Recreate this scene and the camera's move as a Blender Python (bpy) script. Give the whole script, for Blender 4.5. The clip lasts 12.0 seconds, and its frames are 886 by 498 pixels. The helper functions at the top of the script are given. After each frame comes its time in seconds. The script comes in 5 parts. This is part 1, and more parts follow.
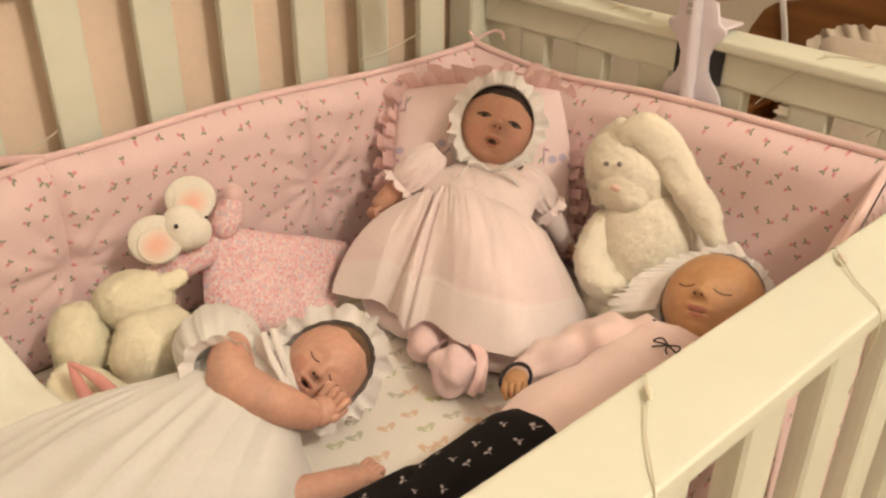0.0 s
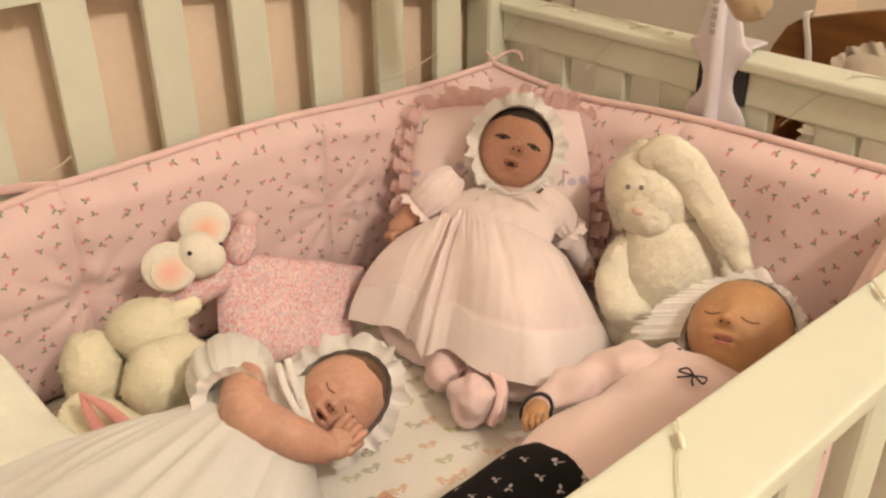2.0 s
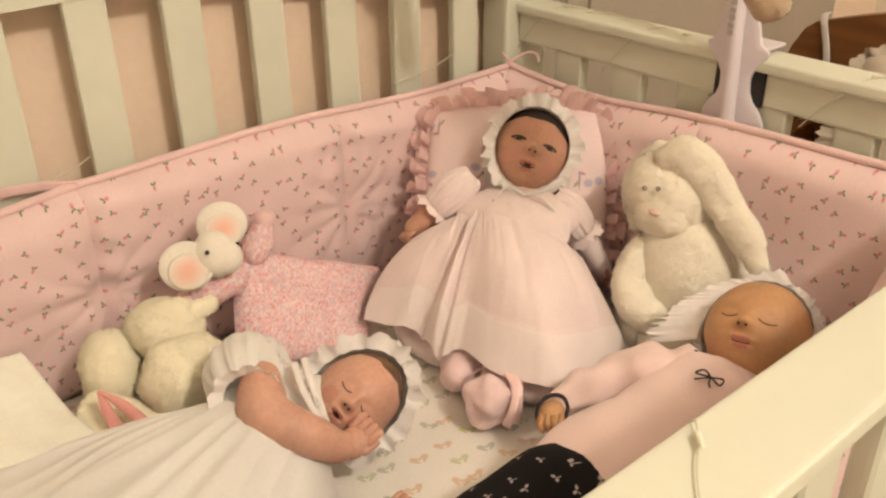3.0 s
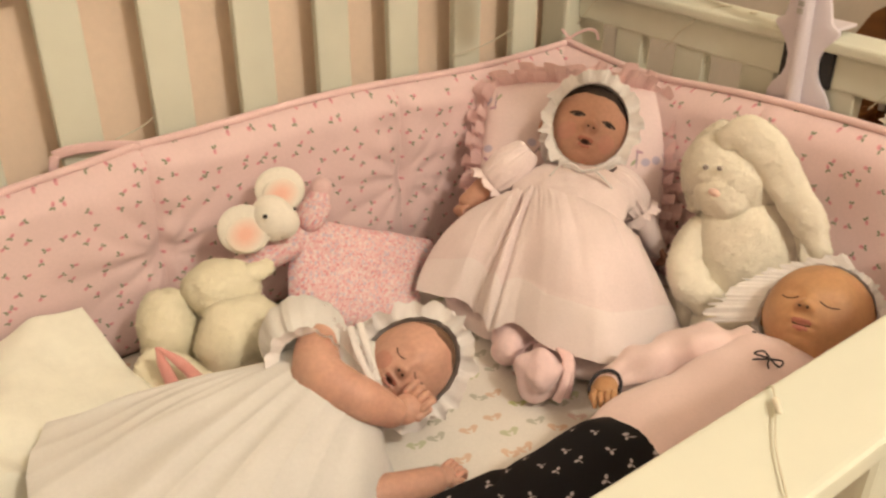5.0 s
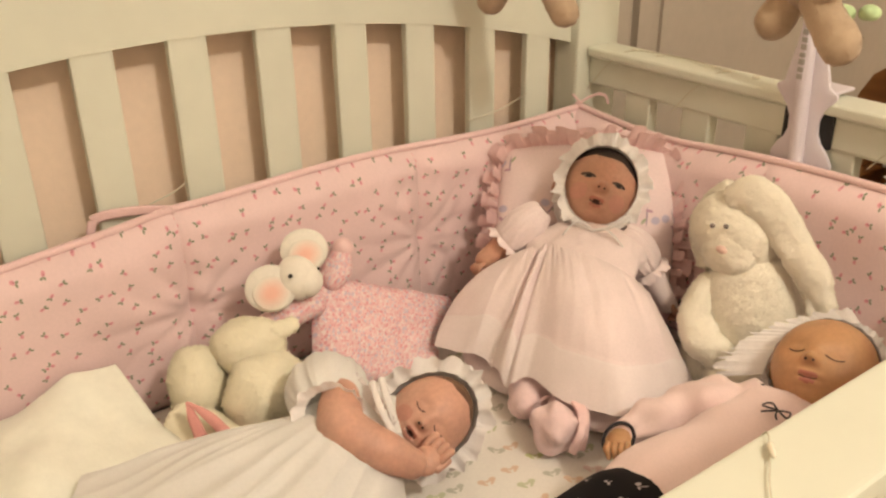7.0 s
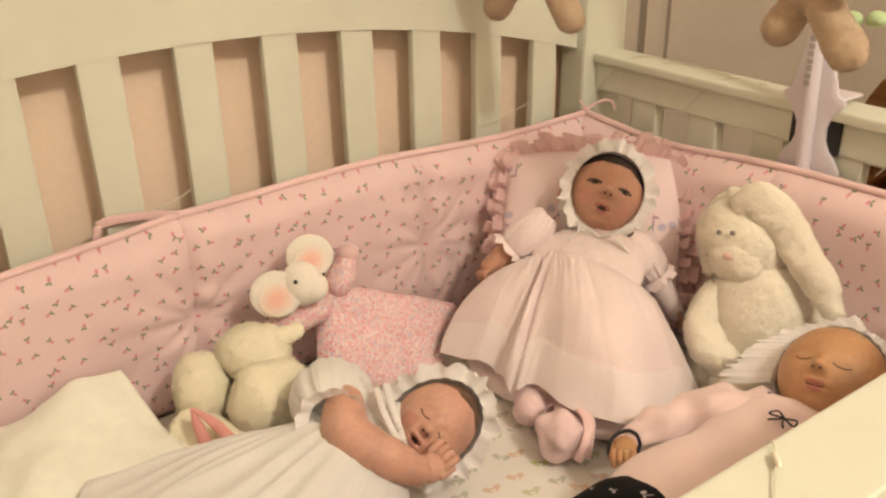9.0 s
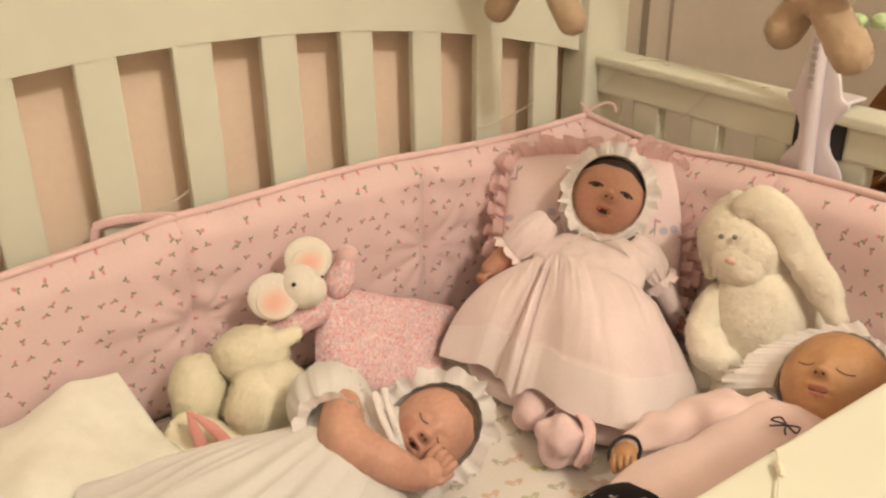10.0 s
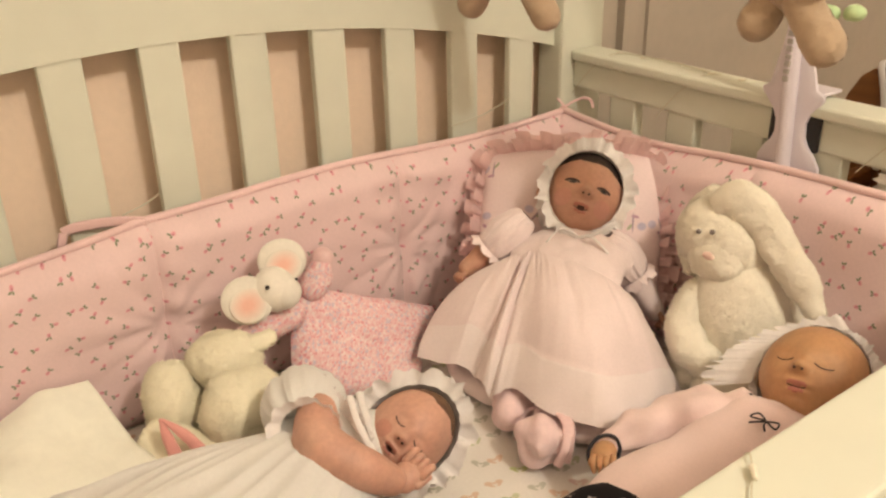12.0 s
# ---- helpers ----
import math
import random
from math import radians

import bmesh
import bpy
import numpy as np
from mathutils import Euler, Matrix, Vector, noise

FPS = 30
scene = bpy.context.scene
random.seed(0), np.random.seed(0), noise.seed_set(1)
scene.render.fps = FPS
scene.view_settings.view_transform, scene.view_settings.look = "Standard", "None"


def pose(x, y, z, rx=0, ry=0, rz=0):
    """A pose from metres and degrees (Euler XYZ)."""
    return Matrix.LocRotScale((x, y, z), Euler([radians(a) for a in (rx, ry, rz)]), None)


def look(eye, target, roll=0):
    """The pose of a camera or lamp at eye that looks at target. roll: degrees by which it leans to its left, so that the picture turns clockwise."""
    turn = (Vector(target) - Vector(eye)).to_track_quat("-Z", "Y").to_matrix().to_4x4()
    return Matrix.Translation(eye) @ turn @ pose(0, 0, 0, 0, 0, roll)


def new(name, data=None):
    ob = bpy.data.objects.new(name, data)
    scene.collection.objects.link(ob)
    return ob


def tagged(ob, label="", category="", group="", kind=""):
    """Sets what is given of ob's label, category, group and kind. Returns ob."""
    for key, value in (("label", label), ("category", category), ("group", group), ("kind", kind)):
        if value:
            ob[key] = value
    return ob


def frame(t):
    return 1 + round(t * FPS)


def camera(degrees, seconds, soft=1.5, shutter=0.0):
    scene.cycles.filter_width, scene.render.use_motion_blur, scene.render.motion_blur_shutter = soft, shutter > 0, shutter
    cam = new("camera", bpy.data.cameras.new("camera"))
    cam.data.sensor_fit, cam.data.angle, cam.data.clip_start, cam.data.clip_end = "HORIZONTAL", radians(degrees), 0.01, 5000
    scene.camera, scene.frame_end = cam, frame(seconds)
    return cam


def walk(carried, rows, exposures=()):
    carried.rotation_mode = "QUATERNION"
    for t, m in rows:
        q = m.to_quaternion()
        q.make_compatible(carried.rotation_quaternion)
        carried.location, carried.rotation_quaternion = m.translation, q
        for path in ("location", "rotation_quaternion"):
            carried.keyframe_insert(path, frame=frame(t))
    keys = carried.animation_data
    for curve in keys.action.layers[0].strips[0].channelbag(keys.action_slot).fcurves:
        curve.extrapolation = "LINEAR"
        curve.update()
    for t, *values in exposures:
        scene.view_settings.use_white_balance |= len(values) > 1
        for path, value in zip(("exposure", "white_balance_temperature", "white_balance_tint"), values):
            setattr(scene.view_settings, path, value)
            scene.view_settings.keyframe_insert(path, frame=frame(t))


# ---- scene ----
cam = camera(53.7, 12.0, soft=2.3, shutter=0.5)
PATH = [
    (0, (0.105, 0.185, 1.212), (1.277, 1.476, 0.233), 0.5),
    (0.5, (0.116, 0.202, 1.209), (1.291, 1.491, 0.23), 0.5),
    (1, (0.127, 0.208, 1.21), (1.289, 1.514, 0.24), -0.6),
    (1.5, (0.123, 0.206, 1.21), (1.279, 1.524, 0.248), -0.2),
    (2, (0.12, 0.203, 1.212), (1.274, 1.533, 0.264), -0.3),
    (2.5, (0.118, 0.204, 1.211), (1.251, 1.552, 0.263), -0.5),
    (4.5, (0.115, 0.2, 1.21), (1.247, 1.562, 0.282), -0.7),
    (5, (0.098, 0.211, 1.196), (1.154, 1.605, 0.225), 0.2),
    (5.5, (0.082, 0.204, 1.204), (1.13, 1.641, 0.289), 0.4),
    (6, (0.076, 0.191, 1.212), (1.092, 1.653, 0.302), -0.9),
    (6.5, (0.076, 0.186, 1.216), (1.12, 1.651, 0.343), -0.9),
    (7, (0.077, 0.183, 1.216), (1.137, 1.648, 0.36), -0.8),
    (9, (0.08, 0.183, 1.216), (1.129, 1.662, 0.372), -0.9),
    (9.5, (0.084, 0.186, 1.214), (1.129, 1.666, 0.368), -1.0),
    (10, (0.086, 0.188, 1.213), (1.134, 1.671, 0.374), -0.7),
    (10.5, (0.089, 0.185, 1.21), (1.156, 1.657, 0.377), -0.1),
    (11, (0.089, 0.189, 1.212), (1.142, 1.671, 0.378), -0.5),
    (11.5, (0.101, 0.192, 1.21), (1.161, 1.66, 0.361), -1.3),
    (12, (0.102, 0.192, 1.211), (1.175, 1.652, 0.364), -1.2),
]
walk(cam, [(t, look(eye, target, roll)) for t, eye, target, roll in PATH])

# ---- light: one warm ceiling lamp in a closed room ----
world = bpy.data.worlds.new("room_air")
world.use_nodes = True
world.node_tree.nodes["Background"].inputs[0].default_value = (0.9, 0.7, 0.5, 1)
world.node_tree.nodes["Background"].inputs[1].default_value = 0.02
scene.world = world
bulb = bpy.data.lights.new("ceiling_bulb", "POINT")
bulb.energy, bulb.color, bulb.shadow_soft_size = 75.5, (1.0, 0.892, 0.718), 0.10
new("ceiling_bulb", bulb).location = (0.58, -0.86, 2.41)
scene.view_settings.exposure = 0.0


# ---- materials ----
def nodes_of(name, rough=0.6, metal=0.0):
    m = bpy.data.materials.new(name)
    m.use_nodes = True
    nt = m.node_tree
    b = nt.nodes["Principled BSDF"]
    b.inputs["Roughness"].default_value, b.inputs["Metallic"].default_value = rough, metal
    return m, nt, b


def add(nt, kind, **values):
    n = nt.nodes.new(kind)
    for k, v in values.items():
        n.inputs[k.replace("_", " ")].default_value = v
    return n


def mixer(nt, fac, a, b, mode="MIX"):
    n = nt.nodes.new("ShaderNodeMix")
    n.data_type, n.blend_type = "RGBA", mode
    for socket, v in ((n.inputs[0], fac), (n.inputs[6], a), (n.inputs[7], b)):
        if isinstance(v, bpy.types.NodeSocket):
            nt.links.new(v, socket)
        elif isinstance(v, (int, float)):
            socket.default_value = v
        else:
            socket.default_value = (*v[:3], 1)
    return n.outputs[2]


def vmath(nt, op, a, b=None, c=None):
    n = nt.nodes.new("ShaderNodeVectorMath")
    n.operation = op
    for socket, v in zip(n.inputs, (a, b, c)):
        if v is None:
            continue
        if isinstance(v, bpy.types.NodeSocket):
            nt.links.new(v, socket)
        else:
            socket.default_value = v
    return n


def ramp_between(nt, value, lo, hi, out_lo, out_hi):
    n = nt.nodes.new("ShaderNodeMapRange")
    nt.links.new(value, n.inputs[0])
    for i, v in enumerate((lo, hi, out_lo, out_hi)):
        n.inputs[i + 1].default_value = v
    return n.outputs[0]


def noisy(nt, coord, scale, detail=3.0):
    n = nt.nodes.new("ShaderNodeTexNoise")
    n.inputs["Scale"].default_value, n.inputs["Detail"].default_value = scale, detail
    nt.links.new(coord, n.inputs["Vector"])
    return n.outputs["Fac"]


def finish(nt, b, colour, coord, fine, relief, wide=9.0, var=0.1, strength=0.35):
    """Two scales of uneven tone, and fine relief."""
    big = ramp_between(nt, noisy(nt, coord, wide), 0.3, 0.7, 1 - var, 1 + var * 0.5)
    small = ramp_between(nt, noisy(nt, coord, fine * 0.4), 0.3, 0.7, 1 - var * 0.5, 1 + var * 0.4)
    n = vmath(nt, "SCALE", colour)
    nt.links.new(big, n.inputs["Scale"])
    n2 = vmath(nt, "SCALE", n.outputs[0])
    nt.links.new(small, n2.inputs["Scale"])
    nt.links.new(n2.outputs[0], b.inputs["Base Color"])
    bump = add(nt, "ShaderNodeBump", Strength=strength, Distance=relief)
    nt.links.new(noisy(nt, coord, fine, 4.0), bump.inputs["Height"])
    nt.links.new(bump.outputs[0], b.inputs["Normal"])


def plain(name, colour, rough=0.6, fine=300.0, relief=0.0005, wide=9.0, var=0.1, sheen=0.0, metal=0.0, strength=0.35, sub=0.0):
    m, nt, b = nodes_of(name, rough, metal)
    tc = nt.nodes.new("ShaderNodeTexCoord")
    rgb = nt.nodes.new("ShaderNodeRGB")
    rgb.outputs[0].default_value = (*colour, 1)
    finish(nt, b, rgb.outputs[0], tc.outputs["Object"], fine, relief, wide, var, strength)
    b.inputs["Sheen Weight"].default_value = sheen
    if sub:
        b.inputs["Subsurface Weight"].default_value = sub
        b.inputs["Subsurface Radius"].default_value = (0.012, 0.005, 0.003)
        b.inputs["Subsurface Scale"].default_value = 0.5
    return m


def cloth(name, colour, rough=0.85, fine=900.0, relief=0.0006, var=0.07, thin=0.0):
    """Woven cloth; thin: how much light passes through it."""
    m = plain(name, colour, rough, fine, relief, 14.0, var, 0.25)
    if thin:
        nt = m.node_tree
        b, out = nt.nodes["Principled BSDF"], nt.nodes["Material Output"]
        t = add(nt, "ShaderNodeBsdfTranslucent", Color=(*colour, 1))
        mx = add(nt, "ShaderNodeMixShader", Fac=thin)
        nt.links.new(b.outputs[0], mx.inputs[1])
        nt.links.new(t.outputs[0], mx.inputs[2])
        nt.links.new(mx.outputs[0], out.inputs[0])
    return m


def printed(name, base, cell, motif, random_place=0.55, rough=0.85, fine=700.0, relief=0.0006, turn=6.28, hide=0.0, tones=(), sheen=0.2):
    """Cloth with a small printed motif: ellipses (x, y, rx, ry, degrees, colour) in metres, scattered over a jittered grid of the given cell."""
    m, nt, b = nodes_of(name, rough)
    tc = nt.nodes.new("ShaderNodeTexCoord")
    uv = vmath(nt, "SCALE", tc.outputs["UV"])
    uv.inputs["Scale"].default_value = 1.0 / cell
    vor = nt.nodes.new("ShaderNodeTexVoronoi")
    vor.voronoi_dimensions = "2D"
    vor.inputs["Scale"].default_value, vor.inputs["Randomness"].default_value = 1.0, random_place
    nt.links.new(uv.outputs[0], vor.inputs["Vector"])
    local = vmath(nt, "SCALE", vmath(nt, "SUBTRACT", uv.outputs[0], vor.outputs["Position"]).outputs[0])
    local.inputs["Scale"].default_value = cell
    sep = nt.nodes.new("ShaderNodeSeparateColor")
    nt.links.new(vor.outputs["Color"], sep.inputs[0])
    rot = nt.nodes.new("ShaderNodeVectorRotate")
    rot.rotation_type = "Z_AXIS"
    nt.links.new(local.outputs[0], rot.inputs["Vector"])
    nt.links.new(ramp_between(nt, sep.outputs[0], 0, 1, 0, turn), rot.inputs["Angle"])
    rgb = nt.nodes.new("ShaderNodeRGB")
    rgb.outputs[0].default_value = (*base, 1)
    colour = rgb.outputs[0]
    for x, y, rx, ry, deg, tone in motif:
        p = vmath(nt, "SUBTRACT", rot.outputs[0], (x, y, 0))
        r = nt.nodes.new("ShaderNodeVectorRotate")
        r.rotation_type = "Z_AXIS"
        r.inputs["Angle"].default_value = radians(deg)
        nt.links.new(p.outputs[0], r.inputs["Vector"])
        d = vmath(nt, "LENGTH", vmath(nt, "MULTIPLY", r.outputs[0], (1 / rx, 1 / ry, 0)).outputs[0])
        fac = ramp_between(nt, d.outputs["Value"], 0.75, 1.2, 0.9, 0.0)
        if hide:
            keep = nt.nodes.new("ShaderNodeMath")
            keep.operation = "GREATER_THAN"
            nt.links.new(sep.outputs[1], keep.inputs[0])
            keep.inputs[1].default_value = hide
            mul = nt.nodes.new("ShaderNodeMath")
            mul.operation = "MULTIPLY"
            nt.links.new(keep.outputs[0], mul.inputs[0])
            nt.links.new(fac, mul.inputs[1])
            fac = mul.outputs[0]
        if tone == "cell":
            cr = nt.nodes.new("ShaderNodeValToRGB")
            cr.color_ramp.interpolation = "CONSTANT"
            while len(cr.color_ramp.elements) < len(tones):
                cr.color_ramp.elements.new(0.5)
            for q, c in enumerate(tones):
                cr.color_ramp.elements[q].position, cr.color_ramp.elements[q].color = q / len(tones), (*c, 1)
            nt.links.new(sep.outputs[2], cr.inputs[0])
            tone = cr.outputs[0]
        colour = mixer(nt, fac, colour, tone)
    finish(nt, b, colour, tc.outputs["UV"], fine, relief, 12.0, 0.06)
    b.inputs["Sheen Weight"].default_value = sheen
    return m


def speckled(name, base, cell, tones):
    """Cloth with a dense print of tiny flowers in several tones."""
    m, nt, b = nodes_of(name, 0.85)
    tc = nt.nodes.new("ShaderNodeTexCoord")
    rgb = nt.nodes.new("ShaderNodeRGB")
    rgb.outputs[0].default_value = (*base, 1)
    colour = rgb.outputs[0]
    for i, size in enumerate((cell, cell * 0.6)):
        vor = nt.nodes.new("ShaderNodeTexVoronoi")
        vor.voronoi_dimensions = "2D"
        vor.inputs["Scale"].default_value = 1 / size
        nt.links.new(tc.outputs["UV"], vor.inputs["Vector"])
        sep = nt.nodes.new("ShaderNodeSeparateColor")
        nt.links.new(vor.outputs["Color"], sep.inputs[0])
        cr = nt.nodes.new("ShaderNodeValToRGB")
        cr.color_ramp.interpolation = "CONSTANT"
        els = cr.color_ramp.elements
        while len(els) < len(tones):
            els.new(0.5)
        for k, t in enumerate(tones):
            els[k].position, els[k].color = k / len(tones), (*t, 1)
        nt.links.new(sep.outputs[i], cr.inputs[0])
        fac = ramp_between(nt, vor.outputs["Distance"], 0.3, 0.45, 0.85, 0.0)
        colour = mixer(nt, fac, colour, cr.outputs[0])
    finish(nt, b, colour, tc.outputs["UV"], 800.0, 0.0006, 12.0, 0.06)
    return m


ROSE, DEEP, LEAF = (0.74, 0.32, 0.37), (0.56, 0.17, 0.23), (0.16, 0.21, 0.10)
white_paint = plain("white_crib_paint", (0.705, 0.712, 0.60), 0.55, 60, 0.0006, 5, 0.05, strength=0.25)
white_paint.node_tree.nodes["Principled BSDF"].inputs["Specular IOR Level"].default_value = 0.25
wall_paint = plain("peach_wall_paint", (0.93, 0.75, 0.60), 0.85, 220, 0.0008, 3, 0.05)
side_paint = plain("beige_wall_paint", (0.85, 0.76, 0.66), 0.85, 220, 0.0008, 3, 0.05)
ceil_paint = plain("white_ceiling_paint", (0.86, 0.83, 0.78), 0.9, 150, 0.0008, 3, 0.03)
carpet = plain("beige_carpet", (0.50, 0.42, 0.34), 0.95, 400, 0.004, 5, 0.2)
bumper_print = printed("rosebud_cotton", (0.82, 0.615, 0.61), 0.0228, (
    (-0.0026, 0.0011, 0.0021, 0.0012, 35, LEAF), (-0.0015, -0.0017, 0.0018, 0.0011, -35, LEAF),
    (0.0018, 0.0005, 0.0026, 0.0017, 15, ROSE), (0.0033, 0.0013, 0.0016, 0.0012, 40, ROSE), (0.0013, 0.0, 0.0013, 0.0009, 0, DEEP)), 0.9, hide=0.02)
ruffle_pink = cloth("rose_satin", (0.96, 0.72, 0.71), 0.33, 300, 0.0008, 0.08, 0.38)
piping_pink = cloth("pink_piping", (0.84, 0.60, 0.59))
ribbon_pink = cloth("pink_satin_ribbon", (0.83, 0.58, 0.57), 0.45, 500)
sheet_print = printed("bow_print_sheet", (0.83, 0.79, 0.73), 0.031, (
    (-0.0062, 0.0012, 0.0044, 0.0036, 20, "cell"), (0.0062, 0.0012, 0.0044, 0.0036, -20, "cell"), (0.0, 0.0, 0.0022, 0.0020, 0, "cell"),
    (-0.0042, -0.0036, 0.0036, 0.0016, 40, "cell"), (0.0042, -0.0036, 0.0036, 0.0016, -40, "cell")), 0.55, turn=0.8, hide=0.1,
    tones=((0.52, 0.51, 0.42), (0.52, 0.58, 0.24), (0.72, 0.52, 0.38), (0.56, 0.58, 0.38), (0.72, 0.54, 0.50)))
dress_pink = cloth("pale_pink_batiste", (0.92, 0.775, 0.765), 0.8, 900, 0.0005, 0.07, 0.07)
hem_pink = cloth("doubled_pink_hem", (0.94, 0.83, 0.815), 0.8, 900, 0.0005, 0.05, 0.05)
lace_white = cloth("white_lace", (0.89, 0.845, 0.825), 0.8, 350, 0.0012, 0.08, 0.12)
dress_white = cloth("white_cotton_lawn", (0.86, 0.845, 0.82), 0.8, 700, 0.0006, 0.05, 0.15)
satin_white = cloth("cream_white_fleece", (0.89, 0.88, 0.77), 0.75, 250, 0.0012, 0.05)
shirt_pink = cloth("pink_cotton_jersey", (0.84, 0.65, 0.62), 0.85, 900, 0.0005, 0.06)
knit_pink = cloth("pink_knit", (0.90, 0.67, 0.67), 0.9, 420, 0.0014, 0.1)
leggings = printed("black_leggings_with_bows", (0.007, 0.006, 0.007), 0.026, (
    (-0.0025, 0.0008, 0.0022, 0.0014, 20, (0.50, 0.44, 0.43)), (0.0025, 0.0008, 0.0022, 0.0014, -20, (0.50, 0.44, 0.43)),
    (-0.0013, -0.0024, 0.0006, 0.0022, 15, (0.40, 0.35, 0.34))), 0.45, turn=1.6, hide=0.1, sheen=0.0)
leggings.node_tree.nodes["Principled BSDF"].inputs["Specular IOR Level"].default_value = 0.2
pillow_print = printed("embroidered_pillow_cotton", (0.88, 0.71, 0.70), 0.055, (
    (0.0, 0.0, 0.0012, 0.012, 25, (0.42, 0.28, 0.36)), (0.006, 0.006, 0.005, 0.002, 30, (0.55, 0.30, 0.40)),
    (-0.006, -0.004, 0.005, 0.002, -30, (0.40, 0.42, 0.26)), (0.009, -0.008, 0.006, 0.005, 0, (0.55, 0.48, 0.60))), 0.6, hide=0.25)
mouse_print = speckled("tiny_flower_cotton", (0.84, 0.57, 0.57), 0.0062,
                       ((0.88, 0.74, 0.72), (0.76, 0.33, 0.36), (0.64, 0.55, 0.64), (0.84, 0.54, 0.55), (0.88, 0.72, 0.69), (0.80, 0.44, 0.47)))
plush_white = cloth("white_velour", (0.84, 0.79, 0.70), 0.9, 500, 0.001)
peach = cloth("peach_felt", (0.85, 0.60, 0.51), 0.9, 500, 0.001)


def blush_felt(name, middle, rim):
    m, nt, b = nodes_of(name, 0.9)
    tc = nt.nodes.new("ShaderNodeTexCoord")
    d = vmath(nt, "LENGTH", vmath(nt, "SUBTRACT", tc.outputs["Generated"], (0.5, 0.5, 0.5)).outputs[0])
    colour = mixer(nt, ramp_between(nt, d.outputs["Value"], 0.15, 0.62, 0, 1), middle, rim)
    finish(nt, b, colour, tc.outputs["Object"], 500, 0.001, 14, 0.04)
    return m


ear_blush = blush_felt("blushed_velour", (0.86, 0.52, 0.42), (0.84, 0.79, 0.70))
fur_white = cloth("white_plush_fur", (0.97, 0.905, 0.765), 0.9, 420, 0.001, 0.05)
fur_cream = cloth("cream_plush_fur", (0.95, 0.885, 0.69), 0.9, 420, 0.001, 0.05)
fur_inner = cloth("pink_ear_lining", (0.78, 0.36, 0.32), 0.8, 500, 0.001)
fur_tan = cloth("tan_plush_fur", (0.50, 0.37, 0.25), 0.9, 420, 0.001, 0.06)
felt_green = cloth("pale_green_felt", (0.50, 0.66, 0.36), 0.9, 500, 0.001)
skin_mid = plain("doll_vinyl_brown", (0.56, 0.305, 0.215), 0.5, 500, 0.0004, 30, 0.12, sub=0.15)
skin_fair = plain("doll_vinyl_pink", (0.64, 0.365, 0.275), 0.5, 500, 0.0004, 30, 0.14, sub=0.15)
skin_tan = plain("doll_vinyl_tan", (0.54, 0.30, 0.15), 0.48, 500, 0.0004, 30, 0.12, sub=0.15)
# cradle cushion's lace: base colour darkened to stand for the shade it stands in
lace_shaded = cloth("shade_darkened_lace", (0.56, 0.48, 0.39), 0.85, 350, 0.0012, 0.1)
lip_tone = plain("doll_lip_paint", (0.47, 0.18, 0.13), 0.4, 500, 0.0003, 30, 0.1)
blush = plain("doll_cheek_paint", (0.58, 0.29, 0.22), 0.5, 500, 0.0004, 30, 0.1, sub=0.15)
hair_dark = plain("dark_brown_rooted_hair", (0.028, 0.016, 0.012), 0.6, 700, 0.003, 40, 0.4)
hair_mid = plain("brown_painted_hair", (0.17, 0.09, 0.05), 0.7, 700, 0.002, 40, 0.35)
lash = plain("dark_lash_paint", (0.07, 0.03, 0.022), 0.6)
eye_glass = plain("dark_glass_eye", (0.04, 0.035, 0.035), 0.12, var=0.02)
eye_white = plain("doll_eye_white", (0.20, 0.14, 0.12), 0.25, var=0.02)
rabbit_eye = plain("grey_button", (0.26, 0.22, 0.20), 0.25, var=0.02)
black_thread = plain("black_thread", (0.02, 0.015, 0.02), 0.7)
lilac_plastic = plain("lilac_white_plastic", (0.74, 0.68, 0.74), 0.35, 60, 0.0002, 5, 0.03)
black_rubber = plain("black_rubber", (0.012, 0.011, 0.012), 0.6)
grey_print = plain("grey_print", (0.42, 0.39, 0.37), 0.6)
clear_wire = plain("clear_light_string", (0.66, 0.62, 0.48), 0.25, 60, 0.0002)
bulb_glass = plain("clear_bulb", (0.85, 0.80, 0.66), 0.1, 60, 0.0002)


def wood(name, light, dark):
    m, nt, b = nodes_of(name, 0.35)
    tc = nt.nodes.new("ShaderNodeTexCoord")
    st = vmath(nt, "MULTIPLY", tc.outputs["Object"], (14.0, 2.0, 14.0))
    f = noisy(nt, st.outputs[0], 3.0, 6.0)
    rgb = mixer(nt, ramp_between(nt, f, 0.3, 0.7, 0, 1), light, dark)
    finish(nt, b, rgb, st.outputs[0], 30.0, 0.0006, 2.0, 0.12)
    return m


red_wood = wood("varnished_brown_wood", (0.26, 0.11, 0.033), (0.16, 0.058, 0.016))


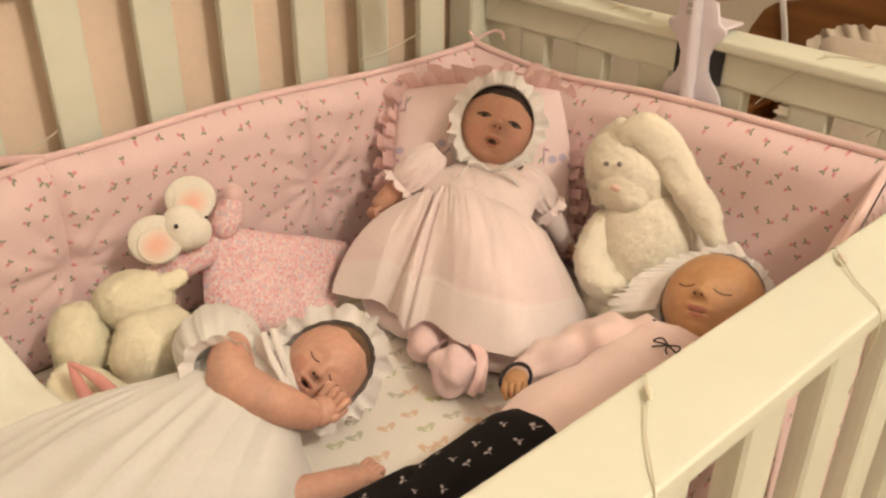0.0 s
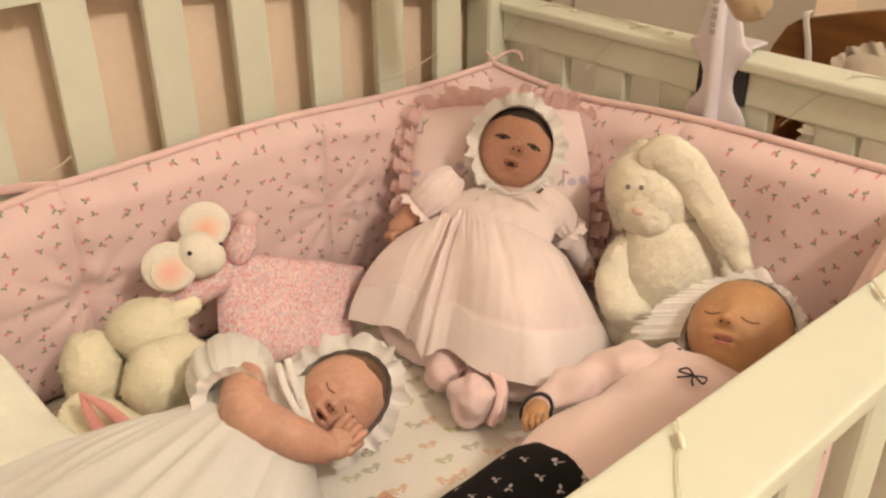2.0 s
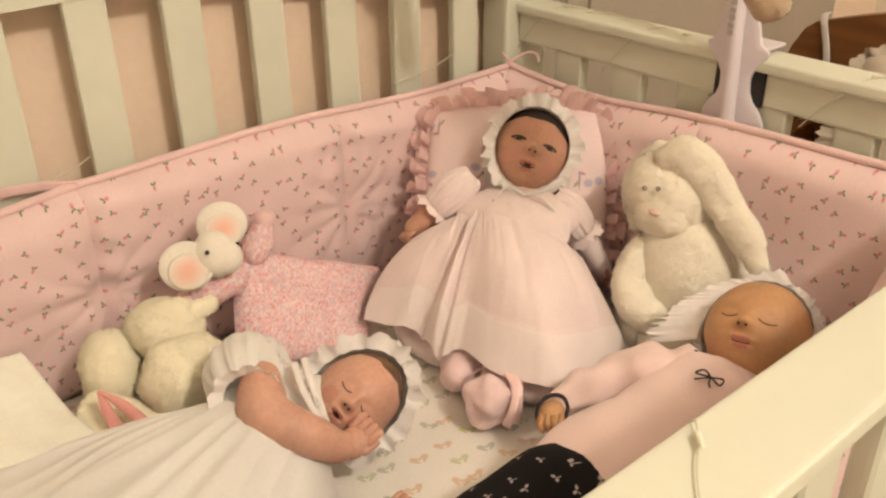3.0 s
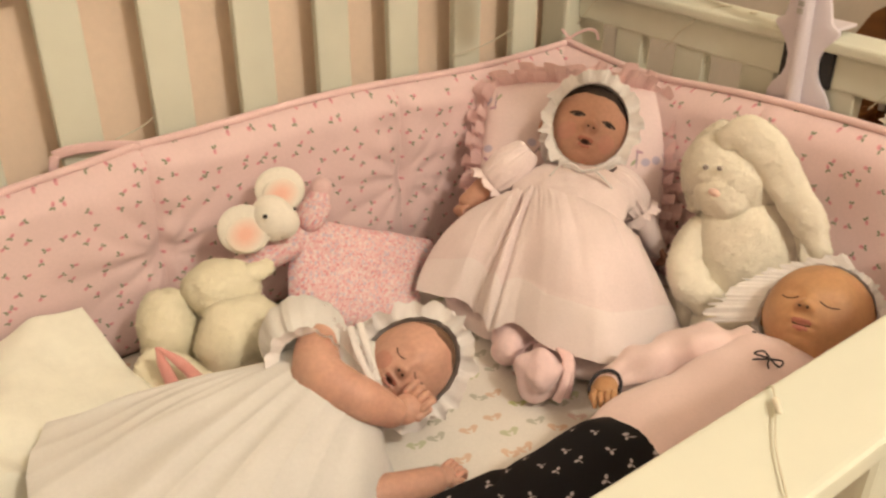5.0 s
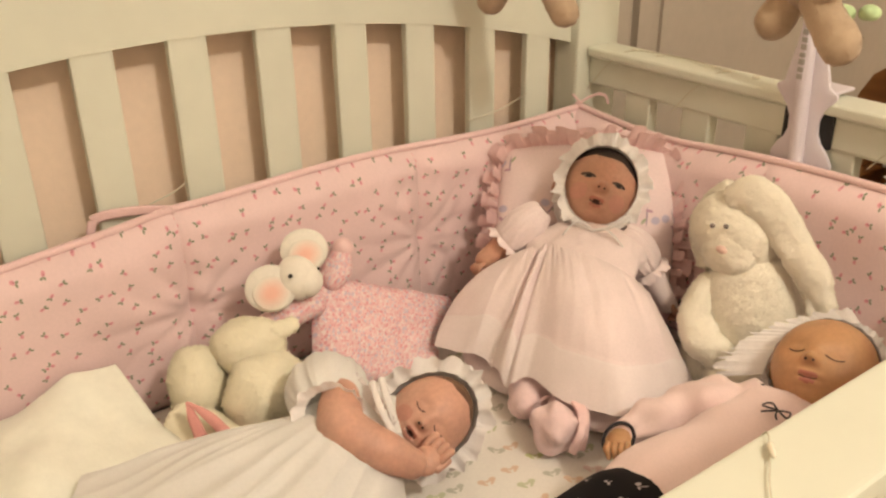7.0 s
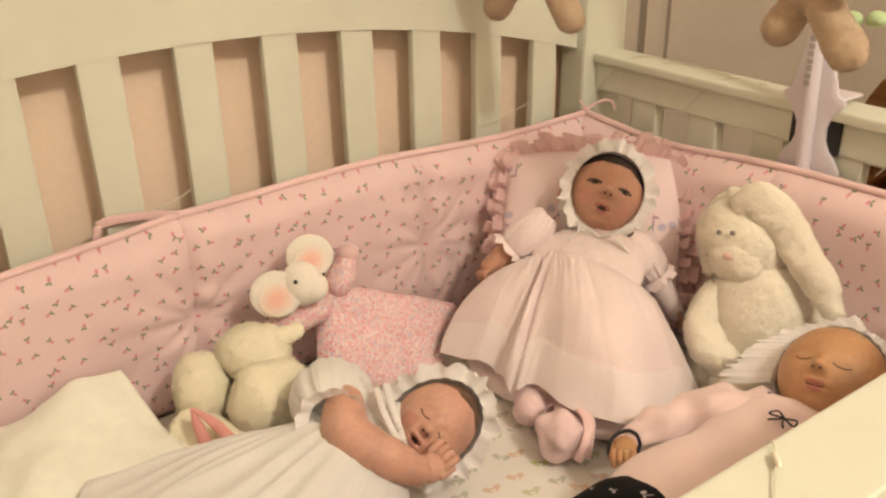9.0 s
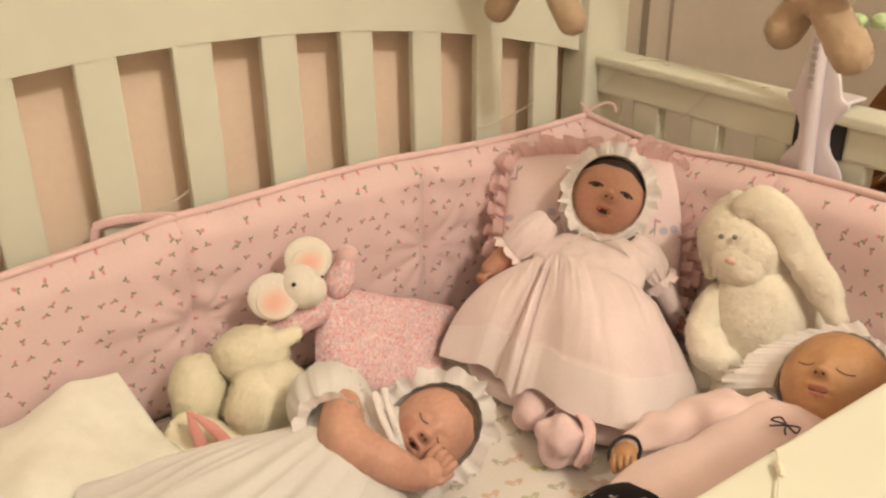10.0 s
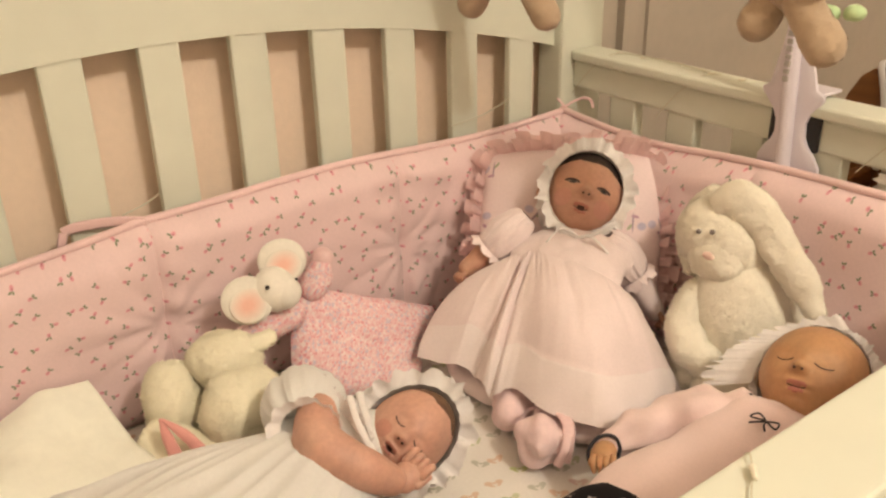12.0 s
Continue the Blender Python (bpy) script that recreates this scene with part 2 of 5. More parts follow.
# ---- building tools ----
class Build:
    """Collects vertices, faces, tones and flat coordinates of one mesh."""

    def __init__(self):
        self.v, self.f, self.m, self.uv, self.tuft = [], [], [], [], {}

    def grid(self, fn, nu, nv, mat, close_u=False, close_v=False, uv=None, pick=None):
        """A surface fn(u, v), both from 0 to 1. uv: metres across and along."""
        base = len(self.v)
        cu, cv = (nu if close_u else nu + 1), (nv if close_v else nv + 1)
        for j in range(cv):
            for i in range(cu):
                self.v.append(tuple(fn(i / nu, j / nv)))
        su, sv = uv or (1.0, 1.0)
        for j in range(nv):
            for i in range(nu):
                a, b = i, (i + 1) % cu
                c, d = j % cv, (j + 1) % cv
                self.f.append((base + c * cu + a, base + c * cu + b, base + d * cu + b, base + d * cu + a))
                self.m.append(pick((i + 0.5) / nu, (j + 0.5) / nv) if pick else mat)
                self.uv.append([(i / nu * su, j / nv * sv), ((i + 1) / nu * su, j / nv * sv), ((i + 1) / nu * su, (j + 1) / nv * sv), (i / nu * su, (j + 1) / nv * sv)])

    def ball(self, at, radii, mat, turn=None, nu=28, nv=18, rough=0.0, grain=30.0, pick=None, shape=None):
        at, turn = Vector(at), turn or Matrix.Identity(3)
        rx, ry, rz = radii if isinstance(radii, (tuple, list)) else (radii,) * 3

        def fn(u, v):
            a, b = u * math.tau, (v - 0.5) * math.pi
            d = Vector((math.cos(a) * math.cos(b), math.sin(a) * math.cos(b), math.sin(b)))
            p = shape(d) if shape else Vector((d.x * rx, d.y * ry, d.z * rz))
            q = at + turn @ p
            if rough:
                q += (turn @ d) * rough * noise.noise(q * grain)
            return q
        self.grid(fn, nu, nv, mat, close_u=True, uv=(math.tau * rx, math.pi * rz), pick=pick)

    def tube(self, points, radii, mat, n=14, across=None, sub=6, rough=0.0, grain=40.0, caps=True, pick=None):
        """A tube through points, smooth between them. radii: one number or (side, height) a point. across: the side direction."""
        pts = [Vector(p) for p in points]
        rr = [(r, r) if not isinstance(r, (tuple, list)) else tuple(r) for r in (radii if isinstance(radii, (list, tuple)) and len(radii) == len(pts) else [radii] * len(pts))]
        if len(pts) == 2:
            pts.insert(1, (pts[0] + pts[1]) / 2)
            rr.insert(1, tuple((a + b) / 2 for a, b in zip(rr[0], rr[1])))
        line, rad = [], []
        for i in range(len(pts) - 1):
            p0, p1, p2, p3 = pts[max(i - 1, 0)], pts[i], pts[i + 1], pts[min(i + 2, len(pts) - 1)]
            for k in range(sub):
                t = k / sub
                line.append(0.5 * (2 * p1 + (p2 - p0) * t + (2 * p0 - 5 * p1 + 4 * p2 - p3) * t * t + (3 * p1 - p0 - 3 * p2 + p3) * t ** 3))
                s = t * t * (3 - 2 * t)
                rad.append(tuple(a + (b - a) * s for a, b in zip(rr[i], rr[i + 1])))
        line.append(pts[-1])
        rad.append(rr[-1])
        if caps:
            d0, d1 = (line[0] - line[1]).normalized(), (line[-1] - line[-2]).normalized()
            r0, r1 = rad[0], rad[-1]
            ends0 = [(line[0] + d0 * min(r0) * math.sin(a), tuple(max(x * math.cos(a), 1e-5) for x in r0)) for a in (1.57, 1.2, 0.8, 0.4)]
            ends1 = [(line[-1] + d1 * min(r1) * math.sin(a), tuple(max(x * math.cos(a), 1e-5) for x in r1)) for a in (0.4, 0.8, 1.2, 1.57)]
            line = [p for p, _ in ends0] + line + [p for p, _ in ends1]
            rad = [r for _, r in ends0] + rad + [r for _, r in ends1]
        m = len(line) - 1
        side = Vector(across) if across else None
        frames = []
        length = [0.0]
        for i, p in enumerate(line):
            d = (line[min(i + 1, m)] - line[max(i - 1, 0)]).normalized()
            if side is None:
                side = d.orthogonal()
            side = (side - d * side.dot(d)).normalized()
            frames.append((side.copy(), d.cross(side)))
            if i:
                length.append(length[-1] + (p - line[i - 1]).length)

        big = max(max(r) for r in rad)

        def fn(u, v):
            i = round(v * m)
            a = u * math.tau
            s, up = frames[i]
            k = rad[i]
            q = line[i] + s * (k[0] * math.cos(a)) + up * (k[1] * math.sin(a))
            if rough:
                q += (q - line[i]).normalized() * rough * min(1.0, max(k) / (0.6 * big)) * noise.noise(q * grain)
            return q
        self.grid(fn, n, m, mat, close_u=True, uv=(math.tau * big, length[-1]), pick=pick)

    def ruffle(self, at, out, mat, width, depth, waves, lift=None, n=0, rows=4, closed=True, flare=0.0):
        """A gathered frill along at(t), standing out along out(t), waving along lift(t)."""
        n = n or waves * 8
        seed = random.random() * 50

        def fn(u, v):
            p, o, w = Vector(at(u)), Vector(out(u)), Vector(lift(u))
            ph = u * waves * math.tau + 1.3 * math.sin(math.tau * round(waves * 0.27) * u + seed) + 0.9 * math.sin(math.tau * round(waves * 0.6) * u + 2 * seed)
            k = v ** 0.8
            ring = (math.cos(u * math.tau) * waves * 0.35, math.sin(u * math.tau) * waves * 0.35)
            amp = depth * k * (0.75 + 0.8 * noise.noise((ring[0] + seed, ring[1], 0.0)))
            return p + o * width * v * (0.85 + 0.35 * noise.noise((ring[0] * 1.3 + seed, ring[1] * 1.3, 4.0))) + w * (amp * (math.sin(ph) + 0.35 * math.sin(2.3 * ph + seed)) + flare * v * v) + o * 0.25 * amp * math.cos(ph)
        self.grid(fn, n, rows, mat, close_u=closed, uv=(waves * 0.02, width))

    def box(self, lo, hi, mat, bevel=0.004, seg=2):
        bm = bmesh.new()
        bmesh.ops.create_cube(bm, size=1.0)
        size = [b - a for a, b in zip(lo, hi)]
        mid = [(a + b) / 2 for a, b in zip(lo, hi)]
        for v in bm.verts:
            v.co = Vector([c * s + m for c, s, m in zip(v.co, size, mid)])
        if bevel:
            bmesh.ops.bevel(bm, geom=bm.edges[:], offset=bevel, segments=seg, profile=0.6, affect="EDGES")
        self.take(bm, mat)

    def take(self, bm, mat):
        base = len(self.v)
        bm.verts.index_update()
        for v in bm.verts:
            self.v.append(tuple(v.co))
        for f in bm.faces:
            self.f.append([base + v.index for v in f.verts])
            self.m.append(mat)
            n = f.normal
            ax = max(range(3), key=lambda k: abs(n[k]))
            self.uv.append([tuple(v.co[k] for k in range(3) if k != ax) for v in f.verts])
        bm.free()

    def fur(self, count, length, mat, width=0.0016, down=0.25, seed=1, first=0):
        """Short tufts over all the faces built since face number first."""
        rnd = random.Random(seed)
        faces = [f for f in self.f[first:]]
        areas, tot = [], 0.0
        for f in faces:
            a, b, c = (Vector(self.v[i]) for i in (f[0], f[1], f[2]))
            tot += (b - a).cross(c - a).length
            areas.append(tot)
        mid = Vector((0, 0, 0))
        for f in faces:
            mid += Vector(self.v[f[0]])
        mid /= max(len(faces), 1)
        chosen = np.searchsorted(np.array(areas), [rnd.random() * tot for _ in range(count)])
        for k in chosen:
            f = faces[min(int(k), len(faces) - 1)]
            a, b, c, d = (Vector(self.v[i]) for i in (f[0], f[1], f[2], f[-1]))
            s, t = rnd.random(), rnd.random()
            p = a + (b - a) * s + (d - a) * t * (1 - s * 0.5) if len(f) == 4 else a + (b - a) * s * 0.5 + (c - a) * t * 0.5
            nrm = (b - a).cross(d - a)
            if nrm.length < 1e-12:
                continue
            nrm.normalize()
            lean = Vector((rnd.gauss(0, 1), rnd.gauss(0, 1), rnd.gauss(0, 1) - down * 4))
            flow = lean - nrm * lean.dot(nrm)
            if flow.length < 1e-6:
                continue
            flow.normalize()
            tip = p + (flow * 0.88 + nrm * rnd.uniform(0.10, 0.28)) * length * rnd.uniform(0.6, 1.25)
            p = p - nrm * 0.0004
            w = nrm.cross(flow) * -width * rnd.uniform(0.6, 1.3)
            n0 = len(self.v)
            tilt = (nrm + lean * 0.06).normalized()
            self.tuft.update({n0: tilt, n0 + 1: tilt, n0 + 2: tilt})
            self.v += [tuple(p - w), tuple(p + w), tuple(tip)]
            self.f.append((n0, n0 + 1, n0 + 2))
            self.m.append(mat)
            self.uv.append([(0, 0), (0.001, 0), (0, 0.001)])

    def out(self, name, mats, parent=None, label="", smooth=True, category="", group="", kind=""):
        me = bpy.data.meshes.new(name)
        me.from_pydata(self.v, [], self.f)
        for m in mats:
            me.materials.append(m)
        me.polygons.foreach_set("material_index", self.m)
        me.polygons.foreach_set("use_smooth", [smooth] * len(self.f))
        layer = me.uv_layers.new(name="flat")
        layer.data.foreach_set("uv", [c for face in self.uv for p in face for c in p])
        me.update()
        if self.tuft:
            skin = [v.normal.copy() for v in me.vertices]
            me.normals_split_custom_set_from_vertices([self.tuft.get(i, n) for i, n in enumerate(skin)])
        ob = new(name, me)
        if parent:
            ob.parent = parent
        return tagged(ob, label, category, group, kind)


def thing(name, at, label, category, group=""):
    ob = new(name)
    ob.location = at
    ob.empty_display_size = 0.05
    return tagged(ob, label, category, group)


def under(ob, parent):
    """Parent a part built in world coordinates to a thing that stands elsewhere."""
    ob.parent = parent
    ob.matrix_parent_inverse = Matrix.Translation(parent.location).inverted()
    return ob


def part(name, build, mats, parent, label="", smooth=True):
    return under(build.out(name, mats if isinstance(mats, list) else [mats], None, label, smooth), parent)


def block(name, lo, hi, mat, parent, bevel=0.004, label="", seg=2):
    b = Build()
    b.box(lo, hi, 0, bevel, seg)
    return part(name, b, mat, parent, label, smooth=False)


def basis(forward, up):
    """Columns: to the viewer's right, up, forward."""
    f = Vector(forward).normalized()
    x = Vector(up).cross(f).normalized()
    return Matrix((x, f.cross(x), f)).transposed()


# ---- the room ----
def slab(name, lo, hi, mat, label):
    b = Build()
    b.box(lo, hi, 0, 0)
    return b.out(name, [mat], None, label, False, kind="structure")


slab("wall_north", (-1.8, 1.1715, 0), (2.3, 1.30, 2.65), wall_paint, "matt peach painted wall behind the crib")
# door and casing: weak grazing light is put into this darker, greyer colour
door_dimmed = plain("dimmed_beige_gloss_paint", (0.45, 0.39, 0.32), 0.55, 120, 0.0006, 4, 0.06)
slab("door_1", (1.228, 1.150, 0.0), (1.98, 1.171, 2.03), door_dimmed, "closed beige painted door, colour darkened for weak light")
for x0, x1, y in ((1.118, 1.147, 1.150), (1.147, 1.168, 1.162), (1.168, 1.200, 1.147), (1.200, 1.228, 1.157), (1.98, 2.05, 1.150)):
    slab("trim", (x0, y, 0.0), (x1, 1.171, 2.10), door_dimmed, "moulded beige door casing, colour darkened for weak light")
slab("trim", (1.118, 1.148, 2.10), (2.05, 1.171, 2.17), door_dimmed, "moulded beige door casing, colour darkened for weak light")
slab("wall_east", (2.3, -2.4, 0), (2.43, 1.30, 2.65), side_paint, "matt beige painted wall")
slab("wall_west", (-1.93, -2.4, 0), (-1.8, 1.30, 2.65), side_paint, "matt beige painted wall")
slab("wall_south", (-1.93, -2.53, 0), (2.43, -2.4, 2.65), side_paint, "matt beige painted wall")
slab("floor", (-1.93, -2.53, -0.1), (2.43, 1.30, 0.0), carpet, "beige carpet floor")
slab("ceiling", (-1.93, -2.53, 2.65), (2.43, 1.30, 2.75), ceil_paint, "white painted ceiling")

# ---- the crib ----
X0, X1, PITCH, MID = -0.157, 0.997, 0.1035, 0.4185
crib = thing("crib", (MID, 0.74, 0), "white painted wooden crib with an arched back panel and slatted sides", "crib")


def arch(x):
    return 1.019 - 0.25 * (x - 0.42) ** 2


b = Build()
for y, s in ((1.125, 0), (1.149, 1)):
    b.grid(lambda u, v, y=y: (X0 + (X1 - X0) * u, y, arch(X0 + (X1 - X0) * u) + v * 0.17), 40, 6, 0)
for v in (0, 1):
    b.grid(lambda u, w, v=v: (X0 + (X1 - X0) * u, 1.125 + 0.024 * w, arch(X0 + (X1 - X0) * u) + v * 0.17), 40, 1, 0)
part("arched_top_panel", b, white_paint, crib, smooth=False)
b = Build()
b.tube([(X0 + (X1 - X0) * i / 12, 1.137, arch(X0 + (X1 - X0) * i / 12) + 0.178) for i in range(13)], [(0.022, 0.012)] * 13, 0, 12, (0, 1, 0))
part("top_cap_rail", b, white_paint, crib)
for k in range(-5, 6):
    c = MID + PITCH * k
    block("back_slat", (c - 0.0225, 1.127, 0.40), (c + 0.0225, 1.140, arch(c) + 0.012), white_paint, crib, 0.003)
block("back_bottom_rail", (X0, 1.122, 0.34), (X1, 1.150, 0.405), white_paint, crib)
for x0, x1 in ((-0.240, X0), (X1, 1.081)):
    block("back_post", (x0, 1.108, 0.0), (x1, 1.160, 1.16), white_paint, crib, 0.006)
    block("front_post", (x0, 0.330, 0.0), (x1, 0.388, 0.945), white_paint, crib, 0.006)
for x0, x1, inner in ((1.016, 1.066, 1), (-0.226, -0.176, 0)):
    block("end_top_rail", (x0 + 0.006, 0.388, 0.874), (x1 - 0.006, 1.108, 0.915), white_paint, crib, 0.004)
    block("end_rail_cap", (x0 - 0.002, 0.388, 0.9155), (x1 + 0.002, 1.108, 0.930), white_paint, crib, 0.005, seg=3)
    block("end_bottom_rail", (x0 + 0.01, 0.388, 0.34), (x1 - 0.01, 1.108, 0.405), white_paint, crib)
    for k in range(7):
        c = 0.494 + 0.1035 * k
        if c < 1.1:
            block("end_slat", (x0 + 0.008, c - 0.023, 0.40), (x0 + 0.028, c + 0.023, 0.880), white_paint, crib, 0.003)
b = Build()
b.box((X0, 0.331, 0.917), (X1, 0.387, 0.932), 0, 0.004, 3)
part("front_top_rail", b, white_paint, crib, smooth=False)
block("front_bottom_rail", (X0, 0.345, 0.34), (X1, 0.382, 0.405), white_paint, crib)
for k in range(-5, 6):
    c = MID + PITCH * k
    b = Build()
    b.box((c - 0.0225, 0.353, 0.40), (c + 0.0225, 0.373, 0.919), 0, 0.007, 3)
    part("front_slat", b, white_paint, crib, smooth=False)
block("mattress_board", (X0, 0.392, 0.455), (X1 + 0.015, 1.105, 0.470), white_paint, crib, 0.002)

# ---- mattress ----
b = Build()


def mattress_top(u, v):
    x, y = -0.15 + 1.15 * u, 0.40 + 0.70 * v
    edge = min(u, 1 - u) * 1.15
    edge2 = min(v, 1 - v) * 0.70
    drop = 0.02 * (max(0, 1 - edge / 0.03) ** 2 + max(0, 1 - edge2 / 0.03) ** 2)
    return x, y, 0.602 - drop + 0.004 * noise.noise((x * 9, y * 9, 0)) + 0.0018 * noise.noise((x * 40, y * 25, 3))


mattress = thing("mattress", (0.42, 0.75, 0.471), "crib mattress in a white sheet printed with pastel bows", "mattress")
b.grid(mattress_top, 90, 60, 0, uv=(1.15, 0.70))
part("fitted_sheet", b, sheet_print, mattress)
b = Build()
b.box((-0.15, 0.40, 0.471), (1.0, 1.10, 0.585), 0, 0.02, 4)
part("core", b, dress_white, mattress)


# ---- quilted bumper round the mattress ----
bumper = thing("crib_bumper", (0.42, 1.09, 0.60), "quilted pink crib bumper with rosebud print, piped edge and ribbon ties", "crib bumper")


def sag(x):
    """Top edge of the back panels: it sinks where the ties are loose."""
    s = 0.840
    if x < 0.36:
        s -= 0.15 * (0.36 - x)
    return s + 0.004 * math.sin(x * 13)


def crease(a):
    """A wave with sharp valleys, as in a quilted pad."""
    return abs(math.sin(a * 0.5)) ** 0.7 - 0.6


def pad(start, end, top, inward, seed, lean=lambda u: 0.0, foot=0.0):
    """One quilted panel from start to end (x, y), with its top height as a function of the way along it."""
    s, e, n = Vector((*start, 0)), Vector((*end, 0)), Vector((*inward, 0))
    wide = (e - s).length
    b = Build()

    def front(u, v):
        p = s.lerp(e, u)
        h = 0.596 + (top(u) - 0.596) * v
        edge = min(u, 1 - u) * wide
        puff = 0.030 * (1 - max(0.0, 1 - edge / 0.02) ** 2 * 0.30) * (1 - max(0.0, 1 - (1 - v) / 0.16) ** 3) * (1 - max(0, 1 - v / 0.12) ** 2 * 0.5)
        pleat = 0.0030 * math.exp(-edge / 0.04) * math.sin(v * 30 + 9 * u + seed + 2.5 * noise.noise((v * 3, seed, 0)))
        diag = 0.008 * crease((v * 0.245 - 1.3 * u * wide) * 110 + seed * 2 + 5.0 * noise.noise((u * 5, v * 2, seed))) * math.exp(-edge / 0.09) * max(0, 0.3 + 1.6 * noise.noise((u * 4, v * 2.5, seed + 8))) * (1 - 0.6 * v)
        # puckers that run out from the quilting knot at the middle of each seam
        rise = (v - 0.5) * 0.245
        turn = math.atan2(rise, edge + 0.004)
        diag += 0.009 * crease(turn * 13 + seed * 3 + 1.5 * noise.noise((edge * 30, v * 3, seed))) * math.exp(-math.hypot(edge, rise) / 0.055) * min(1.0, math.hypot(edge, rise) / 0.015)
        soft = 0.005 * noise.noise((u * wide * 7 + seed * 3, v * 1.6, seed)) + 0.003 * noise.noise((u * wide * 22, v * 5, seed))
        soft += 0.012 * (0.25 - abs(noise.noise((u * wide * 9 - v * 2.2 + seed * 5, v * 0.8, seed + 4)))) * (1 - v)
        tuft = 0.008 * math.exp(-(((v - 0.52) * 0.24) ** 2) / 0.0002) * math.exp(-edge / 0.035)
        hold = min(1.0, edge / 0.012)
        return p + n * (puff + (pleat + diag + soft * v * (1 - v) * 3) * hold - tuft + lean(u) * v * v + foot * (1 - v) ** 1.3) + Vector((0, 0, h))
    b.grid(front, int(wide * 260), 52, 0, uv=(wide, 0.245))
    b.grid(lambda u, v: s.lerp(e, u) - n * 0.004 + n * lean(u) * v * v + Vector((0, 0, 0.596 + (top(u) - 0.596) * v)), 30, 6, 0, uv=(wide, 0.245))
    panel = part("quilted_panel", b, bumper_print, bumper)
    b = Build()
    b.tube([s.lerp(e, i / 10) + n * (0.002 + lean(i / 10)) + Vector((0, 0, top(i / 10) + 0.002)) for i in range(11)], 0.0046, 0, 10, sub=4)
    part("piping", b, piping_pink, panel, "darker pink piping")
    return panel


edges = [-0.15, 0.039, 0.364, 0.689, 0.992]
for i in range(4):
    a, c = edges[i], edges[i + 1]
    pad((a, 1.104), (c, 1.104), lambda u, a=a, c=c: sag(a + (c - a) * u), (0, -1), 1.7 * i)
def end_top(y):
    """Top edge of the end panels: it dips beside the corner tie."""
    return 0.842 + 0.015 * (1.1 - y) / 0.56 + 0.004 * math.exp((y - 1.104) / 0.03) - 0.0125 * math.exp(-((y - 0.94) / 0.12) ** 2)


ends = [1.104, 0.765, 0.42]
for i in range(2):
    a, c = ends[i], ends[i + 1]
    pad((1.0, a), (1.0, c), lambda u, a=a, c=c: end_top(a + (c - a) * u), (-1, 0), 5.0 + 2.3 * i, foot=0.045)
fr = [-0.15, 0.23, 0.61, 0.99]
for i in range(3):
    pad((fr[i], 0.394), (fr[i + 1], 0.394), lambda u, i=i: 0.832 + (0.016 * u if i == 2 else 0.0), (0, 1), 11.0 + i, lambda u, i=i: 0.092 * u if i == 2 else 0.0)


def ribbon(name, pts, width, mat, parent, label="", across=(0, 0, 1)):
    b = Build()
    b.tube(pts, [(width, 0.0009)] * len(pts), 0, 8, across, sub=5)
    return part(name, b, mat, parent, label)


ribbon("ribbon_tie", [(0.365, 1.098, 0.838), (0.335, 1.112, 0.841), (0.300, 1.120, 0.842), (0.283, 1.124, 0.838)], 0.006, ribbon_pink, bumper)
ribbon("ribbon_tie", [(0.283, 1.122, 0.838), (0.279, 1.122, 0.822), (0.286, 1.121, 0.812)], 0.005, ribbon_pink, bumper)
ribbon("ribbon_tie", [(0.998, 1.098, 0.850), (1.006, 1.090, 0.858), (1.016, 1.080, 0.864)], 0.002, ribbon_pink, bumper)
ribbon("ribbon_tie", [(0.998, 1.098, 0.850), (0.991, 1.100, 0.857), (0.990, 1.107, 0.862)], 0.002, ribbon_pink, bumper)
ribbon("ribbon_tie", [(1.016, 1.080, 0.864), (1.021, 1.070, 0.862), (1.021, 1.064, 0.852)], 0.0025, ribbon_pink, bumper)


